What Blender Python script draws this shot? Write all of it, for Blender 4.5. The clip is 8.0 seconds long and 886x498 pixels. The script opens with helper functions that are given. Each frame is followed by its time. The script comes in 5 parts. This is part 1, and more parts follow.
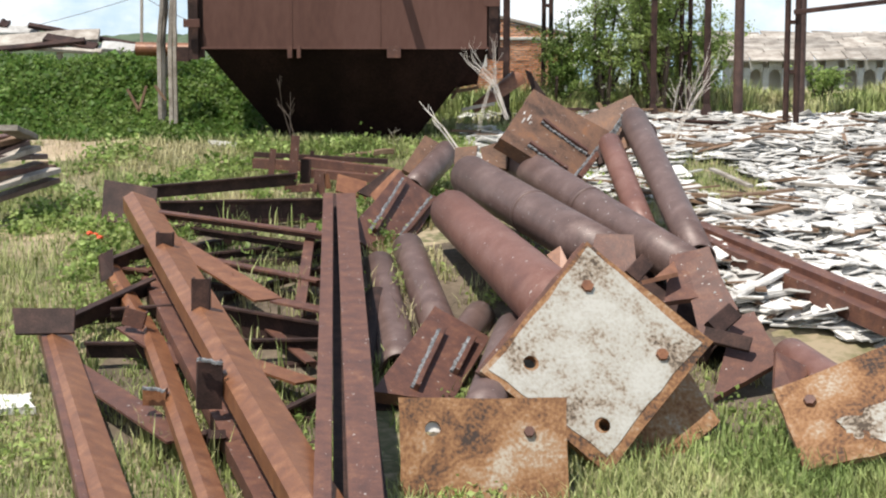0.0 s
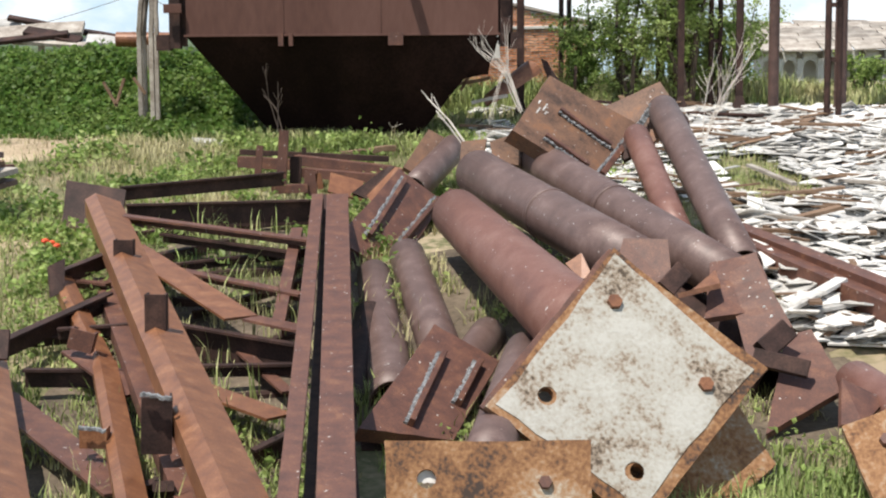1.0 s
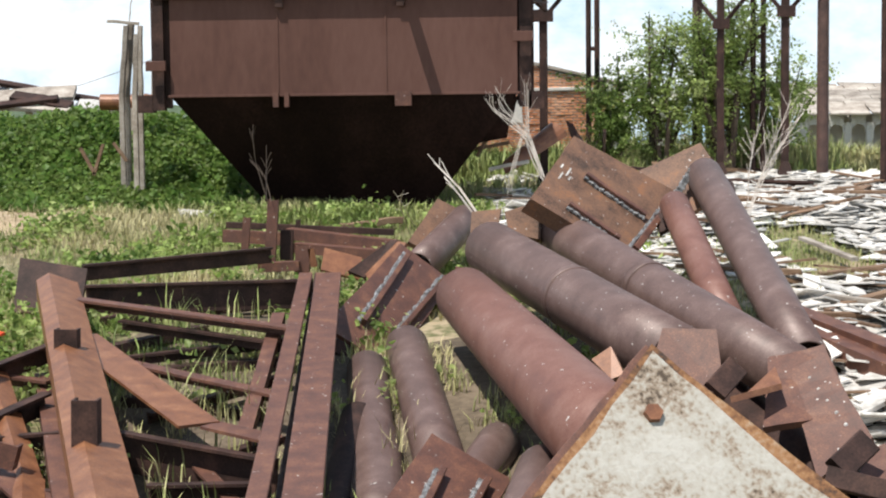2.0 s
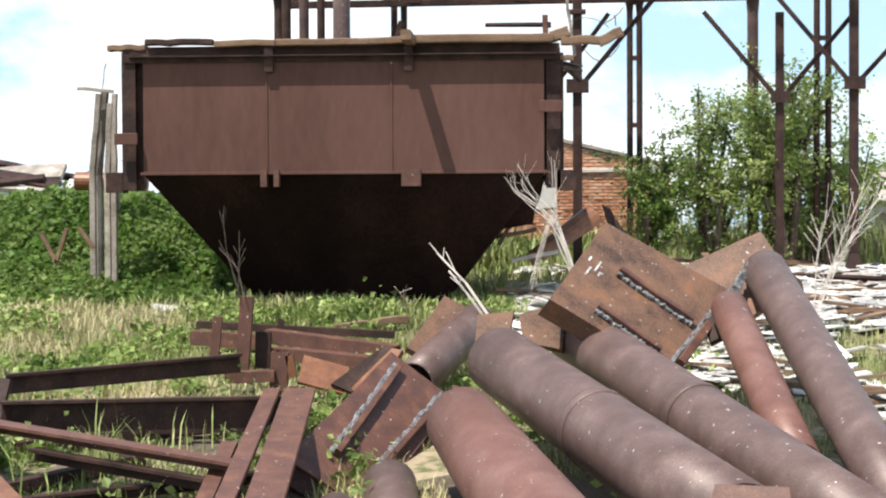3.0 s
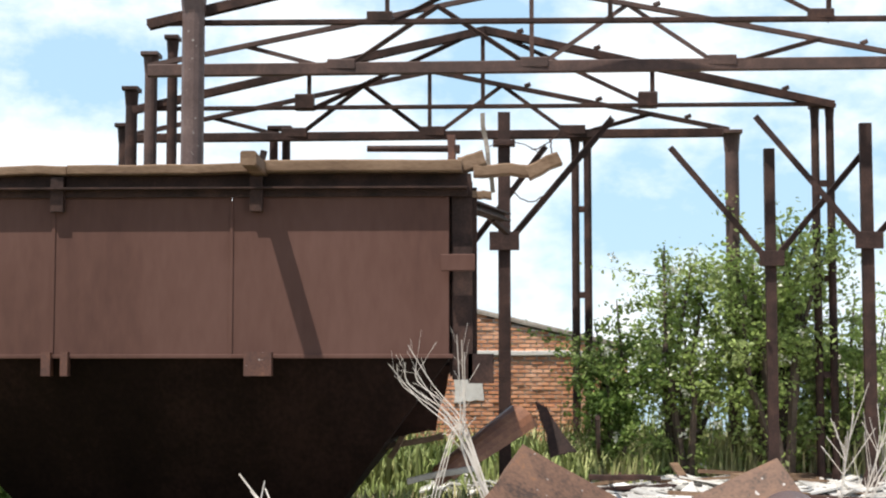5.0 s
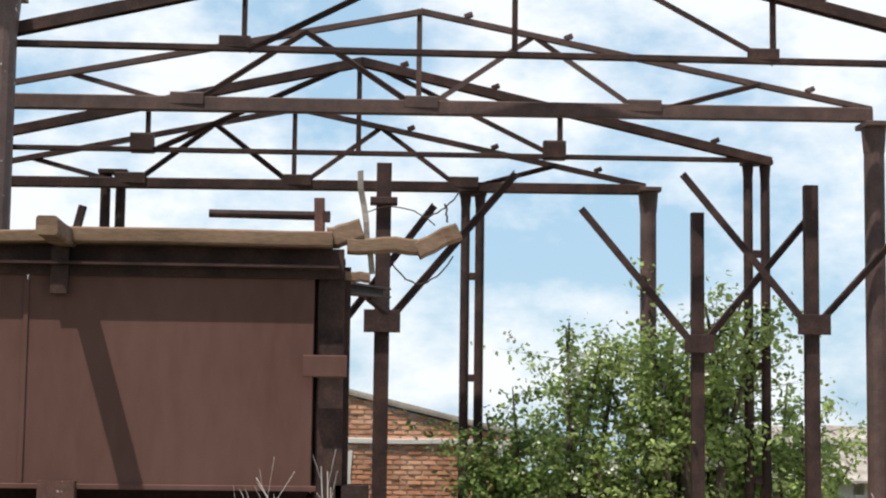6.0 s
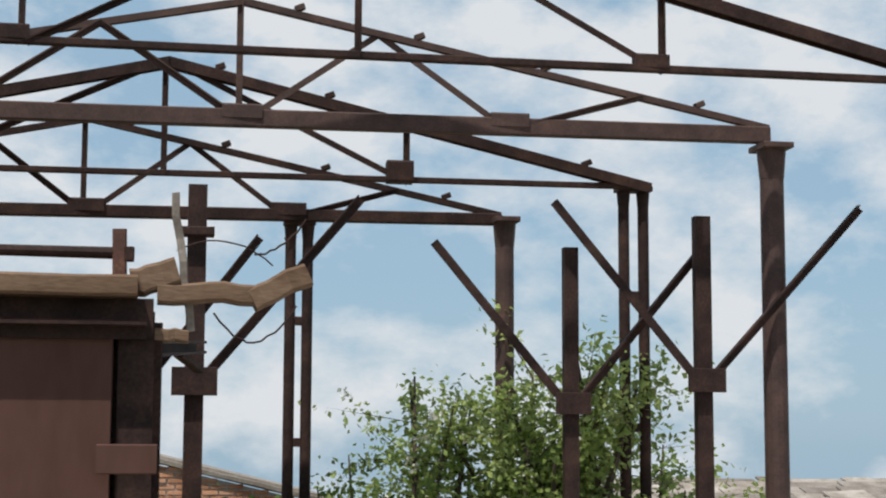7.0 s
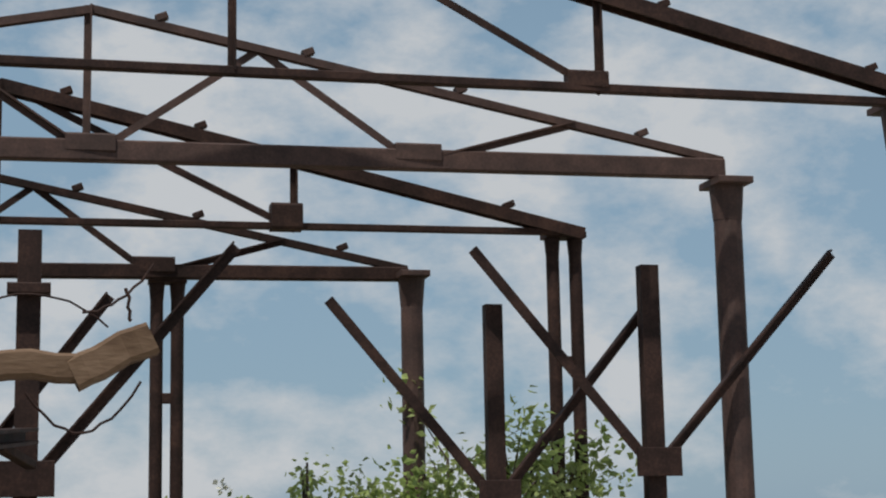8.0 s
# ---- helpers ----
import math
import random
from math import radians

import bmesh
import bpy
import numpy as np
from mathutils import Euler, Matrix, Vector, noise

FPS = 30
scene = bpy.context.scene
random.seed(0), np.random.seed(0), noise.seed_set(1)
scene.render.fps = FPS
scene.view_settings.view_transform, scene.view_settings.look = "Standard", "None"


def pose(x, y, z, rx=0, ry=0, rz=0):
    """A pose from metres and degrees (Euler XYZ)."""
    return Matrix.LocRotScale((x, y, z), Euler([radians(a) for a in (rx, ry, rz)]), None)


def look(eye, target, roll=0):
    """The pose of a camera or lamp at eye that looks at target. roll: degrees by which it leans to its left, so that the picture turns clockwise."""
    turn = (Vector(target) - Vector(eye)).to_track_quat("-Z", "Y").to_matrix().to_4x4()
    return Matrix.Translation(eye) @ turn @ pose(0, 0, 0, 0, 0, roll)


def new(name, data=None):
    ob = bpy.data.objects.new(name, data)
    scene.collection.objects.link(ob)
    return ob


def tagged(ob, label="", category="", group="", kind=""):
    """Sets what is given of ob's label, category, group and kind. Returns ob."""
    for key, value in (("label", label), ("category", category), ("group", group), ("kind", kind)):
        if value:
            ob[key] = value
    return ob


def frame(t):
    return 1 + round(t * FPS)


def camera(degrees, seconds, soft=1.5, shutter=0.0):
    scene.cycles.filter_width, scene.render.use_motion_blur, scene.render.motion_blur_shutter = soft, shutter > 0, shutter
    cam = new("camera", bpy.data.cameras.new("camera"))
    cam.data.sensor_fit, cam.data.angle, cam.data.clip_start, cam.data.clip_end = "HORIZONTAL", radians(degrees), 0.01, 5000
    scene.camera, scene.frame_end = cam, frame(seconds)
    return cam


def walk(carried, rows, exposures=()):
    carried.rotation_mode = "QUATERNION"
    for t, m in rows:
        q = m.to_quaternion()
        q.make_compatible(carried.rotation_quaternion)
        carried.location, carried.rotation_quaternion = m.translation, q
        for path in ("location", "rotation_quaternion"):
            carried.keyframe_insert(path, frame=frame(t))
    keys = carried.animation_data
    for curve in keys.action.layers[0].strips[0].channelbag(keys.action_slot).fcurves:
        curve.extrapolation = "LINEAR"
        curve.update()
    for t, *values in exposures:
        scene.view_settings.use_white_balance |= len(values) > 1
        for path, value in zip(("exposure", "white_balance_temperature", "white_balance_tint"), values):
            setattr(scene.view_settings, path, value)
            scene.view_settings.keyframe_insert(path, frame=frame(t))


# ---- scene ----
cam = camera(30.00, 8.0, soft=2.1)
# seconds, x, y, z, yaw, pitch, roll
ROWS = [
    (0.0, 0.001, -0.022, 2.551, 0.00, -7.14, -0.01),
    (0.5, 0.039, 0.754, 2.477, 0.25, -7.27, -0.06),
    (1.0, 0.113, 1.705, 2.355, 0.62, -6.97, 0.39),
    (1.5, 0.175, 2.521, 2.270, 1.05, -5.85, 0.64),
    (3.0, 0.466, 5.634, 2.205, 3.41, -1.43, 0.28),
    (3.5, 0.584, 6.606, 2.170, 4.02, 0.12, 0.11),
    (4.0, 0.705, 7.609, 2.176, 3.87, 1.75, 0.03),
    (4.5, 0.763, 8.520, 2.192, 3.20, 3.48, 0.21),
    (6.0, 0.696, 11.581, 2.788, -2.79, 5.76, -0.73),
    (6.5, 0.641, 12.421, 2.959, -6.36, 5.76, -0.61),
    (7.0, 0.608, 13.314, 3.031, -9.99, 6.76, -0.20),
    (7.5, 0.631, 14.046, 3.115, -12.19, 7.58, 0.68),
    (8.0, 0.855, 14.759, 3.158, -13.50, 9.14, 1.08),
]
EXPOSURES = [(0.0, 0.29), (2.0, 0.31), (3.2, 0.58), (4.0, 0.54), (4.6, 0.44), (6.0, 0.06), (6.6, -0.18), (7.2, -0.46), (7.6, -0.58), (8.0, -0.82)]
walk(cam, [(t, pose(x, y, z, 90 + pitch, roll, yaw)) for t, x, y, z, yaw, pitch, roll in ROWS], EXPOSURES)

# ---- sky and sun ----
SUN = Vector((-0.27, -0.32, 0.91)).normalized()
world = bpy.data.worlds.new("sky")
scene.world = world
world.use_nodes = True
wn, wl = world.node_tree.nodes, world.node_tree.links
wn.clear()
w_out = wn.new("ShaderNodeOutputWorld")
w_bg = wn.new("ShaderNodeBackground")
w_sky = wn.new("ShaderNodeTexSky")
w_sky.sky_type = "NISHITA"
w_sky.sun_disc = False
w_sky.sun_elevation = math.asin(SUN.z)
w_sky.sun_rotation = math.atan2(SUN.x, SUN.y)
w_sky.dust_density = 0.6
w_co = wn.new("ShaderNodeTexCoord")
w_map = wn.new("ShaderNodeMapping")
w_map.inputs["Scale"].default_value = (1.0, 1.0, 1.7)
w_map.inputs["Location"].default_value = (3.1, 0.4, 0.2)
w_noise = wn.new("ShaderNodeTexNoise")
w_noise.inputs["Scale"].default_value = 7.5
w_noise.inputs["Detail"].default_value = 9.0
w_noise.inputs["Roughness"].default_value = 0.6
w_ramp = wn.new("ShaderNodeValToRGB")
w_ramp.color_ramp.elements[0].position, w_ramp.color_ramp.elements[0].color = 0.41, (0.05, 0.05, 0.05, 1)
w_ramp.color_ramp.elements[1].position, w_ramp.color_ramp.elements[1].color = 0.60, (0.95, 0.95, 0.95, 1)
w_mix = wn.new("ShaderNodeMix")
w_mix.data_type = "RGBA"
w_mix.inputs[7].default_value = (11.0, 11.4, 11.8, 1)
wl.new(w_co.outputs["Generated"], w_map.inputs[0])
wl.new(w_map.outputs[0], w_noise.inputs[0])
wl.new(w_noise.outputs[0], w_ramp.inputs[0])
w_sep = wn.new("ShaderNodeSeparateXYZ")
wl.new(w_co.outputs["Generated"], w_sep.inputs[0])
w_cover = wn.new("ShaderNodeMapRange")
w_cover.inputs[1].default_value, w_cover.inputs[2].default_value = 0.28, 0.8
w_cover.inputs[3].default_value, w_cover.inputs[4].default_value = 1.0, 0.25
wl.new(w_sep.outputs[2], w_cover.inputs[0])
w_mask = wn.new("ShaderNodeMath")
w_mask.operation = "MULTIPLY"
wl.new(w_ramp.outputs[0], w_mask.inputs[0])
wl.new(w_cover.outputs[0], w_mask.inputs[1])
wl.new(w_mask.outputs[0], w_mix.inputs[0])
w_high = wn.new("ShaderNodeMapRange")
w_high.inputs[1].default_value, w_high.inputs[2].default_value = 0.26, 0.75
wl.new(w_sep.outputs[2], w_high.inputs[0])
w_blue = wn.new("ShaderNodeMix")
w_blue.data_type = "RGBA"
w_blue.inputs[6].default_value = (5.2, 8.2, 10.9, 1)
w_blue.inputs[7].default_value = (1.3, 2.6, 5.0, 1)
wl.new(w_high.outputs[0], w_blue.inputs[0])
w_clear = wn.new("ShaderNodeMix")
w_clear.data_type = "RGBA"
w_clear.inputs[0].default_value = 0.7
wl.new(w_blue.outputs[2], w_clear.inputs[7])
wl.new(w_sky.outputs[0], w_clear.inputs[6])
wl.new(w_clear.outputs[2], w_mix.inputs[6])
wl.new(w_mix.outputs[2], w_bg.inputs[0])
wl.new(w_bg.outputs[0], w_out.inputs[0])
w_bg.inputs[1].default_value = 0.088
sun_data = bpy.data.lights.new("sun", "SUN")
sun_data.energy, sun_data.angle, sun_data.color = 5.0, radians(0.6), (1.0, 0.95, 0.87)
sun = new("sun", sun_data)
sun.matrix_basis = look(SUN * 60, (0, 0, 0))


# ---- building helpers ----
def base_of(ob):
    """Where a thing's or a part's own origin lies in the world."""
    at = Vector((0, 0, 0))
    while ob:
        at += ob.location
        ob = ob.parent
    return at


def thing(name, at, label, category, group="", kind=""):
    ob = new(name)
    ob.empty_display_size = 0.1
    ob.location = at
    return tagged(ob, label, category, group, kind)


def finish(bm, name, material, smooth=False):
    me = bpy.data.meshes.new(name)
    bmesh.ops.recalc_face_normals(bm, faces=bm.faces)
    bm.to_mesh(me)
    bm.free()
    me.materials.append(material)
    if smooth:
        for f in me.polygons:
            f.use_smooth = True
    return me


def part(name, bm, material, parent, label="", smooth=False):
    """Link a bmesh, drawn in world coordinates, as one mesh under a thing or a part."""
    bmesh.ops.translate(bm, verts=bm.verts, vec=-base_of(parent))
    ob = new(name, finish(bm, name, material, smooth))
    ob.parent = parent
    return tagged(ob, label)


def solid(name, bm, material, at, label, category, group="", kind="", smooth=False):
    """A thing that is one mesh."""
    bmesh.ops.translate(bm, verts=bm.verts, vec=-Vector(at))
    ob = new(name, finish(bm, name, material, smooth))
    ob.location = at
    return tagged(ob, label, category, group, kind)


def axes(p, q, up):
    d = (Vector(q) - Vector(p)).normalized()
    side = d.cross(Vector(up))
    if side.length < 1e-4:
        side = d.cross(Vector((0, 1, 0)))
    side.normalize()
    return d, side, side.cross(d)


def extrude(bm, p, q, profile, up=(0, 0, 1), cuts=0, wobble=0.0):
    """A bar from p to q with the closed profile [(side, up), ...]."""
    p, q = Vector(p), Vector(q)
    d, s, u = axes(p, q, up)
    rings = []
    for k in range(cuts + 2):
        c = p.lerp(q, k / (cuts + 1))
        if wobble:
            c = c + s * random.uniform(-wobble, wobble) + u * random.uniform(-wobble, wobble)
        rings.append([bm.verts.new(c + s * a + u * b) for a, b in profile])
    n = len(profile)
    for r0, r1 in zip(rings, rings[1:]):
        for i in range(n):
            bm.faces.new((r0[i], r0[(i + 1) % n], r1[(i + 1) % n], r1[i]))
    bm.faces.new(rings[0][::-1])
    bm.faces.new(rings[-1])
    return bm


def rect(w, h):
    b = min(w, h) * 0.12
    w, h = w / 2, h / 2
    return [(-w, -h + b), (-w + b, -h), (w - b, -h), (w, -h + b), (w, h - b), (w - b, h), (-w + b, h), (-w, h - b)]


def angle_iron(w, h, t):
    return [(0, 0), (w, 0), (w, -t), (t, -t), (t, -h), (0, -h)]


def channel(w, h, t):
    """Open downwards: a web w wide with two legs h long."""
    w /= 2
    return [(-w, 0), (w, 0), (w, -h), (w - t, -h), (w - t, -t), (-w + t, -t), (-w + t, -h), (-w, -h)]


def i_beam(w, h, t):
    w, h, s = w / 2, h / 2, t / 2
    return [(-w, -h), (w, -h), (w, -h + t), (s, -h + t), (s, h - t), (w, h - t), (w, h), (-w, h), (-w, h - t), (-s, h - t), (-s, -h + t), (-w, -h + t)]


def bar(p, q, profile, up=(0, 0, 1), cuts=0, wobble=0.0):
    return extrude(bmesh.new(), p, q, profile, up, cuts, wobble)


def tube(p, q, r0, r1=None, seg=20, wall=0.012, hollow=True, bend=0.0):
    """A pipe from p to q, open at its ends."""
    bm = bmesh.new()
    p, q = Vector(p), Vector(q)
    d, s, u = axes(p, q, (0, 0, 1))
    r1 = r0 if r1 is None else r1
    stations = [(0, 0), (0.25, 0), (0.5, 0), (0.75, 0), (1, 0)]
    if hollow:
        stations += [(1, wall), (0.75, wall), (0.25, wall), (0, wall)]
    rings = []
    for k, inner in stations:
        r = r0 + (r1 - r0) * k - inner
        c = p.lerp(q, k) + u * (bend * math.sin(math.pi * k))
        rings.append([bm.verts.new(c + s * (r * math.cos(a)) + u * (r * math.sin(a))) for a in [2 * math.pi * i / seg for i in range(seg)]])
    pairs = list(zip(rings, rings[1:])) + ([(rings[-1], rings[0])] if hollow else [])
    for a, b in pairs:
        for i in range(seg):
            bm.faces.new((a[i], a[(i + 1) % seg], b[(i + 1) % seg], b[i]))
    if not hollow:
        bm.faces.new(rings[0][::-1])
        bm.faces.new(rings[-1])
    return bm


def slab(corners, thick, holes=(), ragged=0.0, towards=(0, -1, 0)):
    """A plate with the given corners (its face, in order), thick metres deep behind that face; holes: (u, v, radius) over its own unit square."""
    bm = bmesh.new()
    c = [Vector(k) for k in corners]
    n = (c[1] - c[0]).cross(c[-1] - c[0]).normalized()
    if n.dot(Vector(towards)) < 0:
        n = -n
    loop = []
    for a, b in zip(c, c[1:] + c[:1]):
        steps = 7 if ragged else 1
        for i in range(steps):
            v = a.lerp(b, i / steps)
            if ragged and i:
                v = v + (sum(c, Vector()) / len(c) - v).normalized() * random.uniform(0, ragged)
            loop.append(bm.verts.new(v))
    edges = [bm.edges.new((a, b)) for a, b in zip(loop, loop[1:] + loop[:1])]
    for hu, hv, hr in holes:
        o = c[0].lerp(c[1], hu) + (c[3] - c[0]) * hv
        e1 = (c[1] - c[0]).normalized()
        e2 = n.cross(e1)
        ring = [bm.verts.new(o + e1 * (hr * math.cos(a)) + e2 * (hr * math.sin(a))) for a in [2 * math.pi * i / 12 for i in range(12)]]
        edges += [bm.edges.new((a, b)) for a, b in zip(ring, ring[1:] + ring[:1])]
    bmesh.ops.triangle_fill(bm, edges=edges, use_beauty=True, use_dissolve=False)
    made = bmesh.ops.extrude_face_region(bm, geom=bm.faces[:])
    bmesh.ops.translate(bm, verts=[v for v in made["geom"] if isinstance(v, bmesh.types.BMVert)], vec=-n * thick)
    return bm


def lump(at, r, squash=(1, 1, 1), rough=0.25, detail=2):
    bm = bmesh.new()
    bmesh.ops.create_icosphere(bm, subdivisions=detail, radius=r)
    for v in bm.verts:
        v.co *= 1 + rough * noise.noise(v.co * (1.6 / r) + Vector(at) * 3)
        v.co = Vector((v.co.x * squash[0], v.co.y * squash[1], v.co.z * squash[2])) + Vector(at)
    return bm


GROUND = [(-60, 0), (8, 0), (9.3, 0.05), (11, 0.2), (12.2, 0.46), (14.2, 0.86), (16, 1.02), (17.2, 1.13), (18.4, 1.38), (21.8, 1.56), (34, 1.57), (4000, -130)]


def ground_z(y, x=0.0):
    for (a, za), (b, zb) in zip(GROUND, GROUND[1:]):
        if y <= b:
            k = (y - a) / (b - a)
            z = za + (zb - za) * min(1, max(0, k))
            break
    near = 1.0 if -10 < y < 45 else 0.0
    return z + near * (0.05 * noise.noise(Vector((x * 0.7, y * 0.7, 0))) + 0.02 * noise.noise(Vector((x * 2.3, y * 2.3, 4))))


# ---- materials ----
def material(name, rough=0.8, metal=0.0):
    m = bpy.data.materials.new(name)
    m.use_nodes = True
    nt = m.node_tree
    b = nt.nodes["Principled BSDF"]
    b.inputs["Roughness"].default_value = rough
    b.inputs["Metallic"].default_value = metal
    return m, nt.nodes, nt.links, b


def blotchy(name, colours, scale=3.0, fine=40.0, rough=0.8, metal=0.0, bump=0.3, positions=None, per_object=0.0, stretch=(1, 1, 1), spread=0.35, flecks=None):
    """Two scales of noise through a colour ramp, fine grain and relief."""
    m, n, l, b = material(name, rough, metal)
    co = n.new("ShaderNodeTexCoord")
    mp = n.new("ShaderNodeMapping")
    mp.inputs["Scale"].default_value = stretch
    l.new(co.outputs["Object"], mp.inputs[0])
    big = n.new("ShaderNodeTexNoise")
    big.inputs["Scale"].default_value, big.inputs["Detail"].default_value, big.inputs["Roughness"].default_value = scale, 6, 0.62
    small = n.new("ShaderNodeTexNoise")
    small.inputs["Scale"].default_value, small.inputs["Detail"].default_value = fine, 4
    l.new(mp.outputs[0], big.inputs[0])
    l.new(mp.outputs[0], small.inputs[0])
    mix = n.new("ShaderNodeMath")
    mix.operation = "MULTIPLY_ADD"
    mix.inputs[1].default_value = spread
    l.new(small.outputs[0], mix.inputs[0])
    sub = n.new("ShaderNodeMath")
    sub.operation = "SUBTRACT"
    sub.inputs[1].default_value = spread / 2
    l.new(big.outputs[0], sub.inputs[0])
    l.new(sub.outputs[0], mix.inputs[2])
    ramp = n.new("ShaderNodeValToRGB")
    while len(ramp.color_ramp.elements) < len(colours):
        ramp.color_ramp.elements.new(0.5)
    pos = positions or [0.3 + 0.4 * i / max(1, len(colours) - 1) for i in range(len(colours))]
    for e, c, p in zip(ramp.color_ramp.elements, colours, pos):
        e.position, e.color = p, (*c, 1)
    l.new(mix.outputs[0], ramp.inputs[0])
    out = ramp.outputs[0]
    if per_object:
        info = n.new("ShaderNodeObjectInfo")
        isl = n.new("ShaderNodeNewGeometry")
        add = n.new("ShaderNodeMath")
        add.operation = "ADD"
        l.new(info.outputs["Random"], add.inputs[0])
        l.new(isl.outputs["Random Per Island"], add.inputs[1])
        fr = n.new("ShaderNodeMath")
        fr.operation = "FRACT"
        l.new(add.outputs[0], fr.inputs[0])
        rng = n.new("ShaderNodeMapRange")
        rng.inputs[3].default_value, rng.inputs[4].default_value = 1 - per_object, 1 + per_object
        l.new(fr.outputs[0], rng.inputs[0])
        hsv = n.new("ShaderNodeHueSaturation")
        l.new(rng.outputs[0], hsv.inputs["Value"])
        l.new(out, hsv.inputs["Color"])
        out = hsv.outputs[0]
    if flecks:
        dots = n.new("ShaderNodeTexNoise")
        dots.inputs["Scale"].default_value, dots.inputs["Detail"].default_value = 34, 1
        l.new(mp.outputs[0], dots.inputs[0])
        cut = n.new("ShaderNodeMapRange")
        cut.inputs[1].default_value, cut.inputs[2].default_value = 0.745, 0.765
        l.new(dots.outputs[0], cut.inputs[0])
        over = n.new("ShaderNodeMix")
        over.data_type = "RGBA"
        over.inputs[7].default_value = (*flecks, 1)
        l.new(cut.outputs[0], over.inputs[0])
        l.new(out, over.inputs[6])
        out = over.outputs[2]
    l.new(out, b.inputs["Base Color"])
    if bump:
        bp = n.new("ShaderNodeBump")
        bp.inputs["Strength"].default_value, bp.inputs["Distance"].default_value = bump, 0.01
        l.new(mix.outputs[0], bp.inputs["Height"])
        l.new(bp.outputs[0], b.inputs["Normal"])
    return m


RUST = blotchy("rusted_brown_steel", [(0.068, 0.030, 0.022), (0.098, 0.041, 0.028), (0.122, 0.051, 0.033), (0.19, 0.086, 0.047)], 9.0, 110, 0.62, 0.0, 0.14, [0.30, 0.45, 0.57, 0.74], spread=0.6, flecks=(0.42, 0.38, 0.35))
# dark steel; also colours added bars and strips that stand for shade
RUST_DARK = blotchy("dark_steel_and_shade", [(0.020, 0.012, 0.010), (0.042, 0.023, 0.019), (0.078, 0.041, 0.031)], 6.0, 80, 0.7, 0.0, 0.15, spread=0.45)
RUST_ORANGE = blotchy("orange_rusted_steel", [(0.13, 0.051, 0.025), (0.18, 0.071, 0.032), (0.215, 0.089, 0.040), (0.30, 0.14, 0.068)], 9.0, 110, 0.45, 0.1, 0.12, [0.30, 0.45, 0.57, 0.74], spread=0.6)
PIPE = blotchy("weathered_primer_pipe", [(0.085, 0.051, 0.043), (0.115, 0.070, 0.060), (0.138, 0.087, 0.075), (0.20, 0.135, 0.118)], 6.0, 120, 0.5, 0.1, 0.12, [0.28, 0.45, 0.58, 0.78], spread=0.6, flecks=(0.45, 0.41, 0.38))
PIPE_RED = blotchy("red_primer_pipe", [(0.125, 0.054, 0.041), (0.165, 0.072, 0.052), (0.19, 0.091, 0.069), (0.235, 0.132, 0.104)], 5.0, 110, 0.5, 0.1, 0.12, [0.28, 0.45, 0.58, 0.78], spread=0.6, flecks=(0.45, 0.41, 0.38))
HALL = blotchy("weathered_hall_steel", [(0.044, 0.025, 0.021), (0.068, 0.037, 0.030), (0.088, 0.048, 0.039), (0.13, 0.072, 0.055)], 7.0, 90, 0.7, 0.0, 0.14, [0.30, 0.45, 0.58, 0.76], spread=0.5)
RUST_PLATE = blotchy("tan_rusted_plate", [(0.050, 0.028, 0.018), (0.122, 0.062, 0.037), (0.158, 0.083, 0.049), (0.225, 0.098, 0.045)], 5.0, 70, 0.7, 0.0, 0.2, [0.30, 0.42, 0.55, 0.68], spread=0.5, flecks=(0.42, 0.38, 0.35))
TANK = blotchy("brown_painted_tank_steel", [(0.074, 0.034, 0.026), (0.104, 0.050, 0.038), (0.128, 0.065, 0.051)], 1.1, 24, 0.7, 0.0, 0.1, stretch=(1, 1, 0.3), spread=0.3)
# near-black colour that holds the shade under the hopper
UNDERSIDE = blotchy("shade_dark_steel", [(0.008, 0.0042, 0.0036), (0.015, 0.0078, 0.0064), (0.029, 0.0145, 0.012)], 1.6, 40, 0.8, 0.0, 0.3, stretch=(1, 1, 0.35), spread=0.4)
MORTAR = blotchy("mortar_crust", [(0.07, 0.05, 0.035), (0.25, 0.195, 0.145), (0.345, 0.32, 0.275), (0.41, 0.39, 0.35)], 3.2, 46, 0.95, 0.0, 0.8, [0.30, 0.385, 0.47, 0.64], spread=0.5)
RUST_SCALE = blotchy("flaking_rust_plate", [(0.040, 0.024, 0.017), (0.16, 0.072, 0.030), (0.26, 0.13, 0.056), (0.30, 0.20, 0.125), (0.38, 0.32, 0.25)], 3.0, 46, 0.85, 0.0, 0.8, [0.30, 0.41, 0.53, 0.63, 0.72], spread=0.5)
WELD = blotchy("grey_weld_bead", [(0.05, 0.045, 0.04), (0.36, 0.37, 0.38)], 34, 120, 0.5, 0.3, 0.8)
WOOD = blotchy("weathered_timber", [(0.085, 0.047, 0.028), (0.165, 0.099, 0.058), (0.245, 0.158, 0.10)], 4, 60, 0.85, 0, 0.5, stretch=(0.5, 2, 2))
WOOD_GREY = blotchy("grey_weathered_timber", [(0.16, 0.13, 0.105), (0.30, 0.26, 0.22), (0.44, 0.40, 0.35)], 4, 60, 0.9, 0, 0.5, per_object=0.3)
SLATE = blotchy("broken_cement_slate", [(0.34, 0.32, 0.29), (0.58, 0.555, 0.52), (0.74, 0.72, 0.69)], 2.2, 26, 0.9, 0, 0.4, per_object=0.34, spread=0.5)
BRICK = blotchy("red_brick", [(0.44, 0.17, 0.085), (0.60, 0.28, 0.15), (0.68, 0.42, 0.28)], 6, 40, 0.9, 0, 0.4, per_object=0.25)
